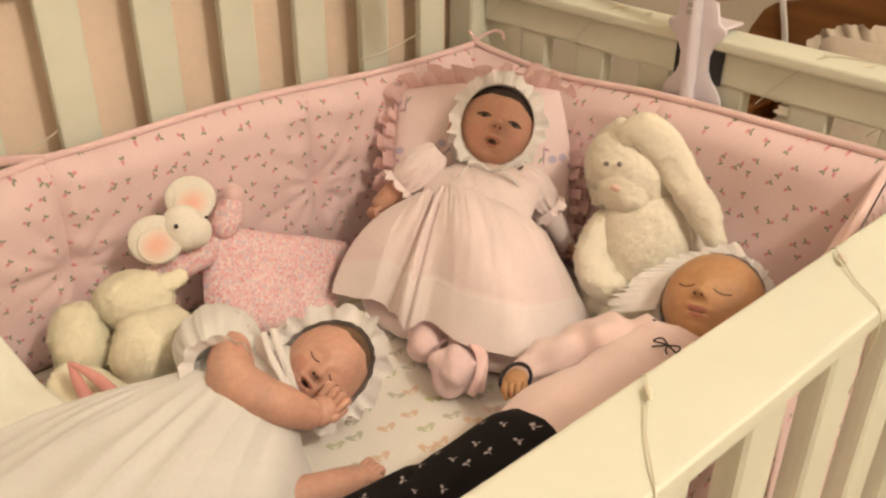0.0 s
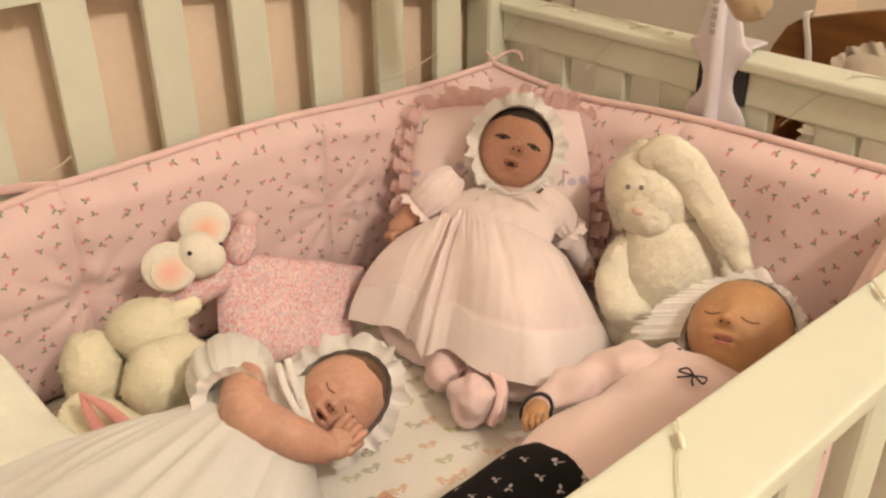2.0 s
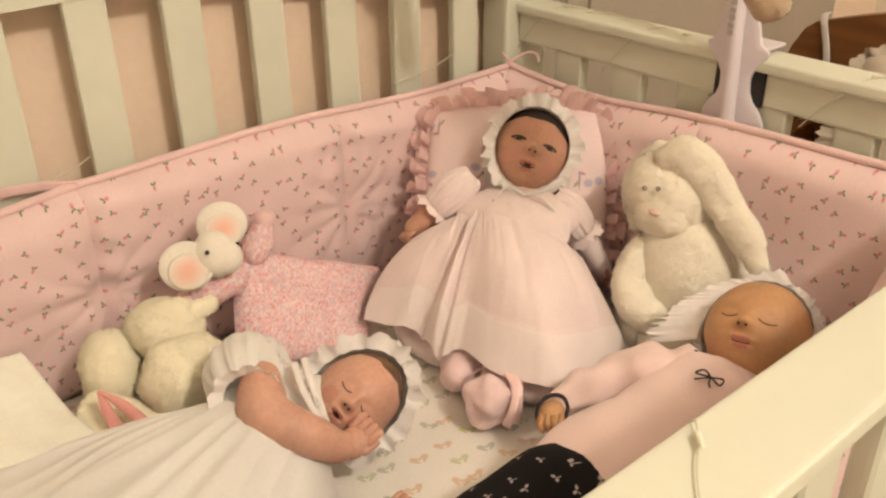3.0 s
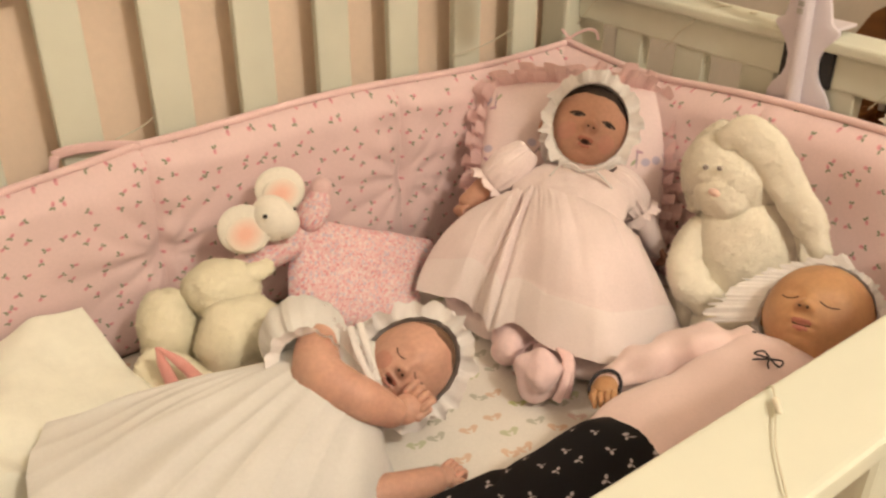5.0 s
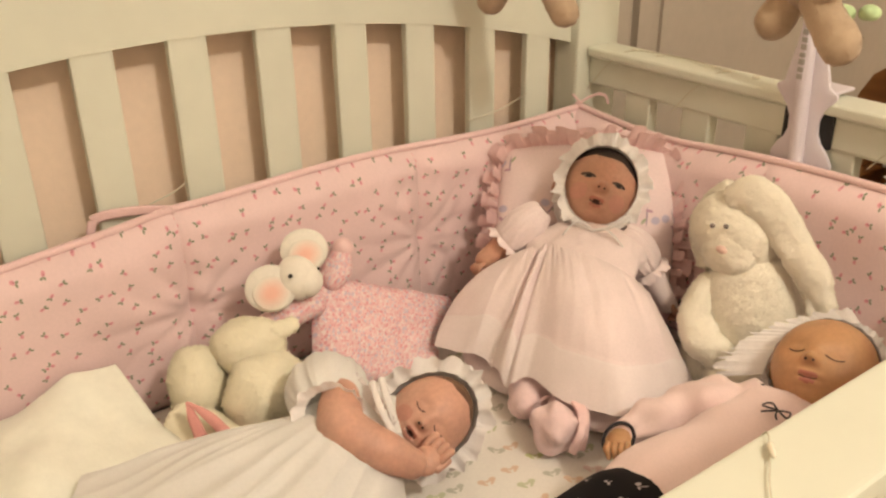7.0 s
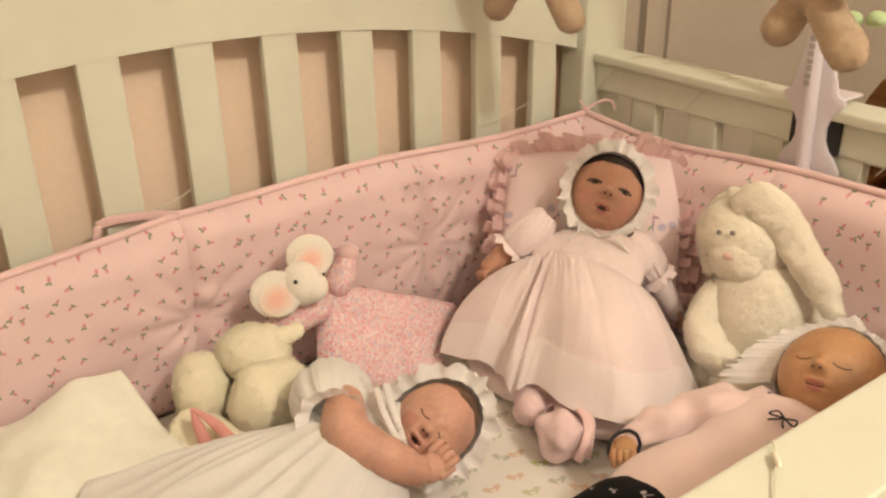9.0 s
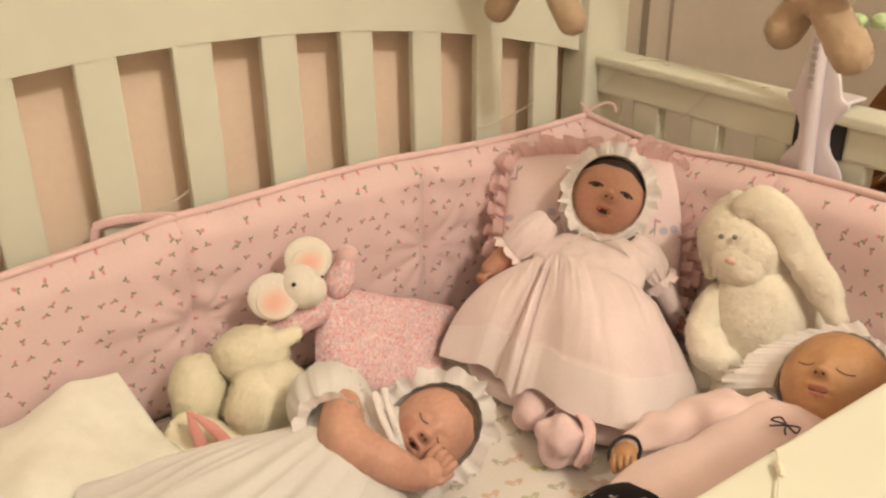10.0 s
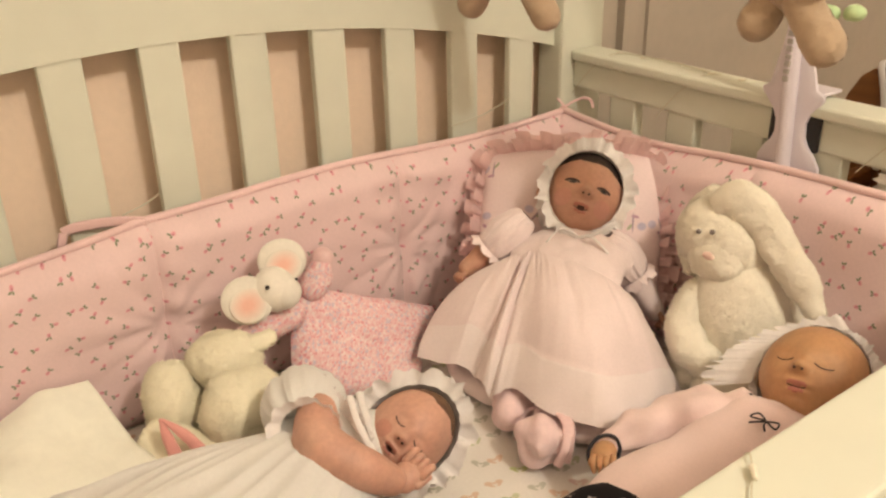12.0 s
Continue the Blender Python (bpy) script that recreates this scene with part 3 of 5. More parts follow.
# ---- dolls: each one plain mesh ----
def head(b, at, forward, up, size, skin, lip, hair, cheek, dark, open_eyes=False, mouth_open=0.0, hairline=0.55, white=0, spread=0.36, ears=True):
    """A plain vinyl doll head; axes of the face: x to the viewer's right, y up, z forward."""
    turn = basis(forward, up)
    rx, ry, rz = size

    def shape(d):
        # the ball's pole axis becomes the face's up
        x, y, z = d.x, d.z, -d.y
        g = lambda cx, cy, sx, sy: math.exp(-((x - cx) / sx) ** 2 - ((y - cy) / sy) ** 2) if z > 0 else 0.0
        k = 1.0
        k += 0.21 * g(0, -0.15, 0.12, 0.10) + 0.05 * g(0, 0.02, 0.09, 0.16) + 0.06 * (g(-0.09, -0.19, 0.06, 0.06) + g(0.09, -0.19, 0.06, 0.06))
        k -= 0.075 * (g(-spread, 0.04, 0.2, 0.14) + g(spread, 0.04, 0.2, 0.14))
        k += 0.05 * (g(-spread, 0.03, 0.13, 0.07) + g(spread, 0.03, 0.13, 0.07))
        k += 0.05 * (g(-0.46, -0.36, 0.26, 0.24) + g(0.46, -0.36, 0.26, 0.24))
        k += 0.075 * g(0, -0.40, 0.2, 0.055) + 0.07 * g(0, -0.53, 0.16, 0.055) - 0.05 * g(0, -0.465, 0.18, 0.022) + 0.06 * g(0, -0.74, 0.2, 0.14)
        k -= mouth_open * g(0, -0.465, 0.10, 0.05)
        k -= 0.03 * g(0, -0.62, 0.25, 0.05)
        narrow = 1.0 - 0.16 * max(0.0, -y) ** 1.5
        return Vector((x * rx * k * narrow, y * ry * (1 + 0.03 * (k - 1)), z * rz * k * (0.92 if z > 0 else 1.08)))

    def pick(u, v):
        a, c = u * math.tau, (v - 0.5) * math.pi
        x, z, y = math.cos(a) * math.cos(c), -math.sin(a) * math.cos(c), math.sin(c)
        edge = hairline + 0.015 * math.sin(x * 9) - 0.45 * max(0, abs(x) - 0.35)
        if z < -0.05 - 0.4 * y or (y > edge and z < 0.99):
            return hair
        if z > 0:
            if mouth_open and (x / 0.10) ** 2 + ((y + 0.465) / 0.05) ** 2 < 1:
                return dark
            if (x / 0.19) ** 2 + ((y + 0.415) / 0.042) ** 2 < 1 or (x / 0.15) ** 2 + ((y + 0.515) / 0.045) ** 2 < 1:
                return lip
            if open_eyes and any(((x - s * spread) / 0.16) ** 2 + ((y - 0.03) / 0.052) ** 2 < 1 for s in (-1, 1)):
                return open_eyes if any((x - s * spread) ** 2 + (y - 0.035) ** 2 < 0.07 ** 2 for s in (-1, 1)) else white
            if any(((x - s * 0.48) / 0.2) ** 2 + ((y + 0.33) / 0.17) ** 2 < 1 for s in (-1, 1)):
                return cheek
        return skin
    b.ball(at, size, skin, turn, 170, 130, pick=pick, shape=shape)
    at = Vector(at)

    def on(x, y, lift=1.02):
        z = math.sqrt(max(0.0, 1 - x * x - y * y))
        return at + turn @ (shape(Vector((x, -z, y))) * lift)
    for s in (-1, 1):
        lid = [on(s * spread + 0.16 * t, (0.03 if open_eyes else 0.0) + (0.045 if open_eyes else -0.045) * (1 - t * t), 1.005) for t in (-1, -0.5, 0, 0.5, 1)]
        b.tube(lid, 0.0006 if not open_eyes else 0.0013, dark, 6, sub=3)
    b.tube([on(0.16 * t, -0.465 + 0.015 * t * t, 1.0) for t in (-1, -0.5, 0, 0.5, 1)], 0.0008, dark, 6, sub=3)
    for s in (-1, 1):
        b.ball(on(s * 0.06, -0.21, 1.0), 0.0016, dark, None, 8, 6)
        if ears:
            b.ball(at + turn @ Vector((s * rx * 1.0, -ry * 0.1, -rz * 0.12)), (0.006, 0.013, 0.009), skin, turn, 14, 10)
    return turn


def bonnet(b, at, turn, size, mat, width, depth, waves, tilt=0.12, back=True, grow=1.10, opening=0.0, reach=1.72):
    rx, ry, rz = size
    at = Vector(at)
    if back:
        def fn(u, v):
            a, r = u * math.tau, v * reach
            p = Vector((math.cos(a) * math.sin(r) * rx * grow, math.sin(a) * math.sin(r) * ry * grow, -math.cos(r) * rz * 1.18))
            q = at + turn @ p
            return q + (turn @ p).normalized() * 0.0006 * math.sin(a * 22 + 2 * noise.noise(q * 30)) * v
        b.grid(fn, 120, 18, mat, close_u=True, uv=(0.4, 0.1))
    wide = opening or grow
    ring = lambda u: at + turn @ Vector((math.cos(u * math.tau) * rx * wide, math.sin(u * math.tau) * ry * wide, rz * tilt))
    out = lambda u: (turn @ Vector((math.cos(u * math.tau), math.sin(u * math.tau), 0.55))).normalized()
    lift = lambda u: turn @ Vector((-0.5 * math.cos(u * math.tau), -0.5 * math.sin(u * math.tau), 0.85))
    b.ruffle(ring, out, mat, width, depth, waves, lift, rows=5)
    b.ruffle(ring, lambda u: (out(u) - 0.9 * lift(u)).normalized(), mat, width * 0.8, depth, waves - 3, lift, rows=4)


def hand(b, at, way, up, size, skin):
    """A small closed hand: palm, four curled fingers and a thumb."""
    t = basis(way, up)
    at = Vector(at)
    b.ball(at, (size * 0.55, size * 0.35, size * 0.6), skin, t, 16, 12)
    for i in range(4):
        x = (i - 1.5) * size * 0.27
        b.tube([at + t @ Vector((x, 0.02 * size, size * 0.4)), at + t @ Vector((x * 1.05, 0.12 * size, size * 0.85)), at + t @ Vector((x, -0.28 * size, size * 0.95))],
               [size * 0.16, size * 0.15, size * 0.12], skin, 8, sub=3)
    b.tube([at + t @ Vector((-size * 0.5, 0, 0.1 * size)), at + t @ Vector((-size * 0.55, -0.15 * size, size * 0.6))], [size * 0.17, size * 0.13], skin, 8, sub=3)


def curve_at(points, t):
    """A smooth curve through points."""
    k = min(max(t, 0), 0.99999) * (len(points) - 1)
    i = int(k)
    t = k - i
    p0, p1, p2, p3 = (Vector(points[min(max(i + o, 0), len(points) - 1)]) for o in (-1, 0, 1, 2))
    return 0.5 * (2 * p1 + (p2 - p0) * t + (2 * p0 - 5 * p1 + 4 * p2 - p3) * t * t + (3 * p1 - p0 - 3 * p2 + p3) * t ** 3)


def drape(b, waist, hem, mat, hem_mat, gathers, fold, soft, seed, hem_from=0.78, nu=200, nv=50, bulge=0.015):
    """A gathered skirt between its waist and hem: fine gathers at the waist that run out into soft folds."""
    def fn(u, v):
        w, h = curve_at(waist, u), curve_at(hem, u)
        p = w.lerp(h, v)
        out = (h - w).normalized()
        n1 = noise.noise((u * gathers, v * 0.35, seed))
        n2 = noise.noise((u * gathers * 0.42, v * 0.5, seed + 9))
        n3 = noise.noise((p.x * 16, p.y * 16, seed + 3))
        side = min(1.0, min(u, 1 - u) * 8)
        lift = fold * (0.5 - abs(n1) * 2.2) * (1 - 0.55 * v) * min(1, v * 3.5 + 0.04) + soft * (0.4 - abs(n2) * 2.4) * v + soft * 0.6 * n3 * v
        z = p.z + bulge * math.sin(v * math.pi) * side + lift * side
        return p.x + out.x * lift * 0.4 * v, p.y + out.y * lift * 0.4 * v, max(z, 0.607)
    b.grid(fn, nu, nv, mat, uv=(0.5, 0.2), pick=lambda u, v: hem_mat if v > hem_from else mat)


def puff(b, start, end, r0, top, r1, mat, gathers, seed):
    """A puffed sleeve gathered at shoulder and cuff."""
    s, e = Vector(start), Vector(end)
    d = (e - s).normalized()
    o1 = d.orthogonal().normalized()
    o2 = d.cross(o1)

    def fn(u, v):
        a = u * math.tau
        r = (r0 * (1 - v) + r1 * v) + top * math.sin(math.pi * v ** 0.85) ** 0.7
        ring = (math.cos(a) * gathers * 0.3, math.sin(a) * gathers * 0.3, seed + v * 0.7)
        r += 0.0042 * (0.25 - abs(noise.noise(ring)) * 1.5) * (0.45 + 1.1 * abs(v - 0.45)) + 0.0030 * noise.noise((math.cos(a) * 2, math.sin(a) * 2, seed + v * 3))
        return s + (e - s) * v + (o1 * math.cos(a) + o2 * math.sin(a)) * r
    b.grid(fn, 120, 30, mat, close_u=True, uv=(0.15, 0.06))


# -- the doll in the pink dress, propped on a pillow in the corner --
random.seed(3)
pillow = thing("ruffled_pillow", (0.81, 0.91, 0.63), "pink baby pillow with ruffled satin edge propped in crib corner", "pillow")
pu, pr = Vector((0.40, 0.40, 0.82)).normalized(), Vector((0.72, -0.69, 0.0)).normalized()
pn = pr.cross(pu).normalized()
pc = Vector((0.868, 0.950, 0.730))
b = Build()
for sgn in (1, -1):
    def face(u, v, sgn=sgn):
        x, y = u * 2 - 1, v * 2 - 1
        k = (1 - x ** 4) * (1 - y ** 4)
        q = pc + pr * x * 0.122 * (1 - 0.06 * y * y) + pu * y * 0.118 * (1 - 0.06 * x * x) + pn * sgn * 0.036 * max(k, 0) ** 0.55
        return q + pn * 0.004 * noise.noise(q * 22)
    b.grid(face, 40, 40, 0, uv=(0.236, 0.224))
part("cushion", b, pillow_print, pillow)


def square(u):
    a = u * math.tau
    c, s = math.cos(a), math.sin(a)
    k = 1 / (abs(c) ** 6 + abs(s) ** 6) ** (1 / 6)
    return c * k, s * k


b = Build()
edge_at = lambda u: pc + pr * square(u)[0] * 0.114 + pu * square(u)[1] * 0.110
edge_out = lambda u: (pr * square(u)[0] + pu * square(u)[1] + pn * 0.35).normalized()
for waves, lean, reach, seed in ((37, 1.7, 0.036, 2.0), (29, 0.2, 0.034, 8.0)):
    def frill(u, v, waves=waves, lean=lean, reach=reach, seed=seed):
        o = (edge_out(u) + pn * lean).normalized()
        along = (edge_at(u + 0.002) - edge_at(u - 0.002)).normalized()
        ring = (math.cos(u * math.tau) * 4, math.sin(u * math.tau) * 4, seed)
        ph = u * waves * math.tau + 2.2 * noise.noise(ring)
        size = 0.7 + 0.9 * noise.noise((ring[0] * 2, ring[1] * 2, seed + 3))
        k = v ** 0.7 * max(0.25, size)
        return edge_at(u) + o * reach * v * (1 + 0.3 * noise.noise(ring)) + pn * 0.013 * k * math.sin(ph) + along * 0.007 * k * math.sin(2 * ph + seed) - o * 0.007 * k * (1 + math.cos(ph)) * v
    b.grid(frill, waves * 12, 8, 0, close_u=True, uv=(1.2, 0.04))
part("ruffle", b, ruffle_pink, pillow, "gathered pink satin ruffle")

random.seed(4)
b = Build()
PINK = [dress_pink, hem_pink, lace_white, skin_mid, lip_tone, hair_dark, blush, lash, eye_glass, knit_pink, ribbon_pink, eye_white]
C_AT, C_SIZE = (0.869, 0.931, 0.786), (0.053, 0.064, 0.055)
ct = head(b, C_AT, (-0.41, -0.60, 0.66), (0.53, 0.10, 0.84), C_SIZE, 3, 4, 5, 6, 7, open_eyes=8, mouth_open=0.05, hairline=0.56, white=11, spread=0.39)
bonnet(b, C_AT, ct, C_SIZE, 2, 0.019, 0.0075, 15, 0.60, grow=1.05, opening=0.865, reach=2.17)
b.tube([(0.836, 0.900, 0.738), (0.808, 0.884, 0.744), (0.758, 0.842, 0.732), (0.72, 0.81, 0.675)], [(0.036, 0.018), (0.078, 0.029), (0.064, 0.026), (0.040, 0.02)], 0, 90, (0.70, -0.72, 0), sub=14, rough=0.0045, grain=75)
dress_waist = [(0.743, 0.950, 0.727), (0.743, 0.926, 0.745), (0.751, 0.896, 0.762), (0.752, 0.852, 0.770), (0.785, 0.805, 0.752), (0.822, 0.790, 0.715)]
dress_hem = [(0.608, 0.937, 0.648), (0.621, 0.894, 0.652), (0.636, 0.866, 0.650), (0.626, 0.821, 0.648), (0.643, 0.801, 0.656), (0.643, 0.756, 0.658), (0.658, 0.718, 0.657), (0.681, 0.690, 0.650), (0.730, 0.687, 0.640), (0.786, 0.696, 0.630), (0.839, 0.724, 0.618)]


def wide_skirt(u, v):
    """A full skirt that domes over the legs, with two pressed folds and a few soft waves at the hem."""
    w, h = curve_at(dress_waist, u), curve_at(dress_hem, u)
    side = min(1.0, min(u, 1 - u) * 7)
    knee = (w + h) / 2 + Vector((-0.011, 0.011, 0.014)) * math.exp(-(u / 0.14) ** 2) + Vector((-0.006, -0.009, 0.028)) * side
    c = knee * 2 - (w + h) / 2
    p = w * (1 - v) ** 2 + c * 2 * v * (1 - v) + h * v * v
    lift = 0.0035 * (0.4 - abs(noise.noise((u * 26, v * 0.5, 2.0))) * 2.0) * max(0.0, 1 - v / 0.45) * min(1, v * 8)
    lift += 0.009 * noise.noise((u * 6, v * 1.6, 5.0)) * v + 0.0016 * (v > 0.76) + 0.0025 * noise.noise((p.x * 30, p.y * 30, 7.0)) + 0.0011 * noise.noise((u * 34 + 3 * v, v * 5, 1.0))
    for a, slant, depth, wide in ((0.345, -0.140, -0.0085, 0.012), (0.385, -0.135, 0.0075, 0.020), (0.405, -0.115, -0.0085, 0.012), (0.62, 0.02, -0.0035, 0.016), (0.68, 0.10, 0.004, 0.03), (0.78, 0.06, -0.003, 0.015), (0.25, -0.12, 0.004, 0.03)):
        at_u = a + slant * v + 0.01 * noise.noise((v * 2, a * 9, 2.0))
        fade = 1.0 if a < 0.5 else max(0.0, 1 - v * 1.1)
        lift += depth * math.exp(-((u - at_u) / wide) ** 2) * min(1, v * 4 + 0.1) * fade
    out = (h - w).normalized()
    return p.x + out.x * lift * 0.4 * v, p.y + out.y * lift * 0.4 * v, max(p.z + lift * side, 0.607)


b.grid(wide_skirt, 220, 60, 0, uv=(0.5, 0.2), pick=lambda u, v: 1 if v > 0.76 else 0)
b.ball((0.705, 0.775, 0.628), (0.050, 0.078, 0.030), 0, None, 40, 24, rough=0.006, grain=40)
b.ball((0.672, 0.880, 0.624), (0.038, 0.066, 0.026), 0, None, 40, 24, rough=0.006, grain=40)
# sleeves, arms, hands
for at, tip, hd, way in (((0.760, 0.950, 0.762), (0.738, 0.962, 0.740), (0.712, 0.970, 0.722), (-0.8, -0.1, -0.5)), ((0.850, 0.842, 0.742), (0.868, 0.822, 0.705), (0.880, 0.806, 0.672), (0.3, -0.5, -0.8))):
    to = Vector(tip) - Vector(at)
    puff(b, Vector(at) - to.normalized() * 0.034, Vector(at) + to.normalized() * 0.029, 0.010, 0.012, 0.018, 0, 14, at[0] * 40)
    b.tube([at, tip, hd], [0.02, 0.016, 0.012], 3 if at[0] < 0.8 else 0, 14)
    d = (Vector(tip) - Vector(at)).normalized()
    o1 = d.orthogonal().normalized()
    o2 = d.cross(o1)
    c = Vector(at) + d * 0.028
    b.ruffle(lambda u: c + (o1 * math.cos(u * math.tau) + o2 * math.sin(u * math.tau)) * 0.021, lambda u: (o1 * math.cos(u * math.tau) + o2 * math.sin(u * math.tau) + d).normalized(), 0, 0.012, 0.003, 10, lambda u: d, rows=3)
    hand(b, hd, way, (0.3, 0.3, 0.9), 0.020, 3)
# legs and knitted booties
b.tube([(0.71, 0.80, 0.645), (0.660, 0.760, 0.630), (0.635, 0.735, 0.628)], [0.024, 0.02, 0.018], 9, 16, rough=0.002)
b.tube([(0.69, 0.83, 0.64), (0.655, 0.81, 0.630), (0.640, 0.800, 0.630)], [0.030, 0.028, 0.020], 9, 16, rough=0.002)
boot = basis((-0.45, -0.50, 0.75), (0, 0, 1))
b.ball((0.627, 0.738, 0.635), (0.026, 0.025, 0.031), 9, boot, 50, 36, rough=0.010, grain=48)
b.ball((0.640, 0.806, 0.622), (0.020, 0.018, 0.017), 9, None, 26, 18, rough=0.003)
b.tube([(0.655, 0.738, 0.658), (0.648, 0.720, 0.653), (0.638, 0.710, 0.639), (0.633, 0.709, 0.621)], [(0.007, 0.0014)] * 4, 10, 8, (0.8, -0.6, 0), rough=0.001)
b.tube([(0.640, 0.712, 0.650), (0.629, 0.706, 0.638), (0.622, 0.708, 0.622)], [(0.005, 0.0012)] * 3, 10, 8, (0.8, -0.6, 0))
b.ruffle(lambda u: Vector((0.652, 0.762, 0.630)) + Vector((0.75, -0.65, 0)) * 0.024 * math.cos(u * math.tau) + Vector((0, 0, 1)) * 0.022 * math.sin(u * math.tau), lambda u: Vector((-0.55, -0.60, 0.1)) + Vector((0.5, -0.45, 0)) * math.cos(u * math.tau) + Vector((0, 0, 0.6)) * math.sin(u * math.tau), 9, 0.014, 0.003, 10, lambda u: Vector((0, 0, 1)), rows=3)
# neck ribbon and its long ends over the dress
neck = Vector((0.816, 0.880, 0.762))
for s in (-1, 1):
    b.tube([neck + Vector((0.70, -0.72, 0)) * s * 0.045 + Vector((0.02, 0.02, 0.014)), neck + Vector((0.70, -0.72, 0)) * s * 0.02 + Vector((-0.004, -0.004, 0.012)), neck + Vector((-0.012, -0.010, 0.010))], [(0.0035, 0.0012)] * 3, 2, 8, (0, 0, 1))
b.tube([neck + Vector((-0.012, -0.010, 0.010)), (0.782, 0.878, 0.788), (0.750, 0.868, 0.784)], [(0.003, 0.001)] * 3, 2, 8, (0.7, -0.7, 0))
b.tube([neck + Vector((-0.012, -0.010, 0.010)), (0.805, 0.848, 0.780), (0.812, 0.828, 0.764)], [(0.003, 0.001)] * 3, 2, 8, (0.7, -0.7, 0))
b.out("baby_doll", PINK, None, "dark-haired vinyl baby doll in pale pink dress reclining on pillow", True, "doll", "dolls in the crib")

# -- the sleeping doll in the white dress --
random.seed(5)
b = Build()
WHITE = [dress_white, lace_white, skin_fair, lip_tone, hair_mid, blush, lash, satin_white]
L_AT, L_SIZE = (0.488, 0.782, 0.682), (0.040, 0.050, 0.046)
RC, UC = Vector((0.814, -0.58, 0)), Vector((0.253, 0.356, 0.90))
lf = Vector((-0.457, -0.667, 0.58)) + RC * 0.05 + UC * 0.02
lt = head(b, L_AT, lf, RC * 0.82 + UC * 0.57, L_SIZE, 2, 3, 4, 5, 6, mouth_open=0.12, hairline=0.80, ears=False)
bonnet(b, L_AT, lt, L_SIZE, 1, 0.020, 0.0075, 14, -0.05, grow=1.10)
b.tube([(0.455, 0.795, 0.675), (0.425, 0.805, 0.675), (0.385, 0.80, 0.675)], [(0.035, 0.035), (0.055, 0.05), (0.055, 0.05)], 0, 30, (0.2, 0.9, 0), rough=0.003)
puff(b, (0.432, 0.888, 0.702), (0.389, 0.802, 0.722), 0.012, 0.024, 0.024, 0, 15, 3.0)
b.ball((0.420, 0.850, 0.700), (0.036, 0.036, 0.034), 0, None, 40, 30, rough=0.008, grain=42)
b.tube([(0.405, 0.808, 0.729), (0.394, 0.790, 0.727), (0.387, 0.778, 0.723)], [0.019, 0.0215, 0.022], 2, 18)
b.tube([(0.387, 0.779, 0.724), (0.395, 0.760, 0.715), (0.412, 0.742, 0.703), (0.434, 0.732, 0.685)], [0.022, 0.0215, 0.0195, 0.0150], 2, 18)
hand(b, (0.450, 0.731, 0.681), (0.9, 0.0, 0.42), (-0.45, -0.5, 0.75), 0.026, 2)
sd = Vector((-0.45, -0.75, 0.25)).normalized()
so1 = sd.orthogonal().normalized()
so2 = sd.cross(so1)
sc = Vector((0.388, 0.800, 0.722))
b.ruffle(lambda u: sc + (so1 * math.cos(u * math.tau) + so2 * math.sin(u * math.tau)) * 0.023, lambda u: (so1 * math.cos(u * math.tau) + so2 * math.sin(u * math.tau) + sd * 0.8).normalized(), 1, 0.016, 0.004, 12, lambda u: sd, rows=4)
drape(b, [(0.378, 0.852, 0.680), (0.370, 0.828, 0.714), (0.374, 0.792, 0.727), (0.395, 0.755, 0.718), (0.425, 0.738, 0.675), (0.432, 0.742, 0.640)],
      [(0.215, 0.940, 0.635), (0.182, 0.905, 0.676), (0.150, 0.840, 0.676), (0.145, 0.770, 0.665), (0.165, 0.700, 0.650), (0.220, 0.645, 0.640), (0.300, 0.625, 0.632), (0.375, 0.660, 0.622), (0.425, 0.700, 0.612)],
      0, 0, 15, 0.0050, 0.018, 7.0, nu=300, nv=60, bulge=0.010)
b.ruffle(lambda u: Vector((0.425, 0.84 - 0.09 * u, 0.735 - 0.02 * u)), lambda u: Vector((0.3, -0.1, 0.6)), 1, 0.022, 0.004, 9, lambda u: Vector((0.6, 0, 0.3)), closed=False)
for k in (0.0, 0.01):
    b.tube([(0.432 + k, 0.792, 0.745), (0.424 + k, 0.768, 0.735), (0.424 + k * 0.5, 0.744, 0.715)], [(0.0035, 0.0012)] * 3, 1, 8, (0.8, -0.5, 0))
b.tube([(0.39, 0.70, 0.635), (0.43, 0.692, 0.628), (0.452, 0.69, 0.624)], [0.017, 0.015, 0.013], 2, 14)
hand(b, (0.462, 0.689, 0.624), (0.9, 0.1, -0.1), (0, 0, 1), 0.021, 2)
b.out("baby_doll", WHITE, None, "sleeping vinyl baby doll in white cotton dress and lace bonnet", True, "doll", "dolls in the crib")

# -- the sleeping doll in pink shirt and black leggings --
random.seed(6)
b = Build()
TAN = [shirt_pink, leggings, lace_white, skin_tan, lip_tone, hair_dark, skin_tan, lash, black_thread]
R_AT, R_SIZE = (0.827, 0.562, 0.717), (0.052, 0.056, 0.056)
rf = Vector((-0.773, -0.39, 0.50)) - RC * 0.22 + UC * 0.55
rt = head(b, R_AT, rf, RC * 0.25 + UC * 0.97, R_SIZE, 3, 4, 5, 6, 7, hairline=0.93)
bonnet(b, R_AT, rt, R_SIZE, 2, 0.012, 0.0022, 40, -0.20, grow=1.04)
rim = [(0.8, 0.613, 0.7), (0.818, 0.618, 0.715), (0.846, 0.616, 0.73), (0.866, 0.596, 0.745), (0.874, 0.56, 0.76)]
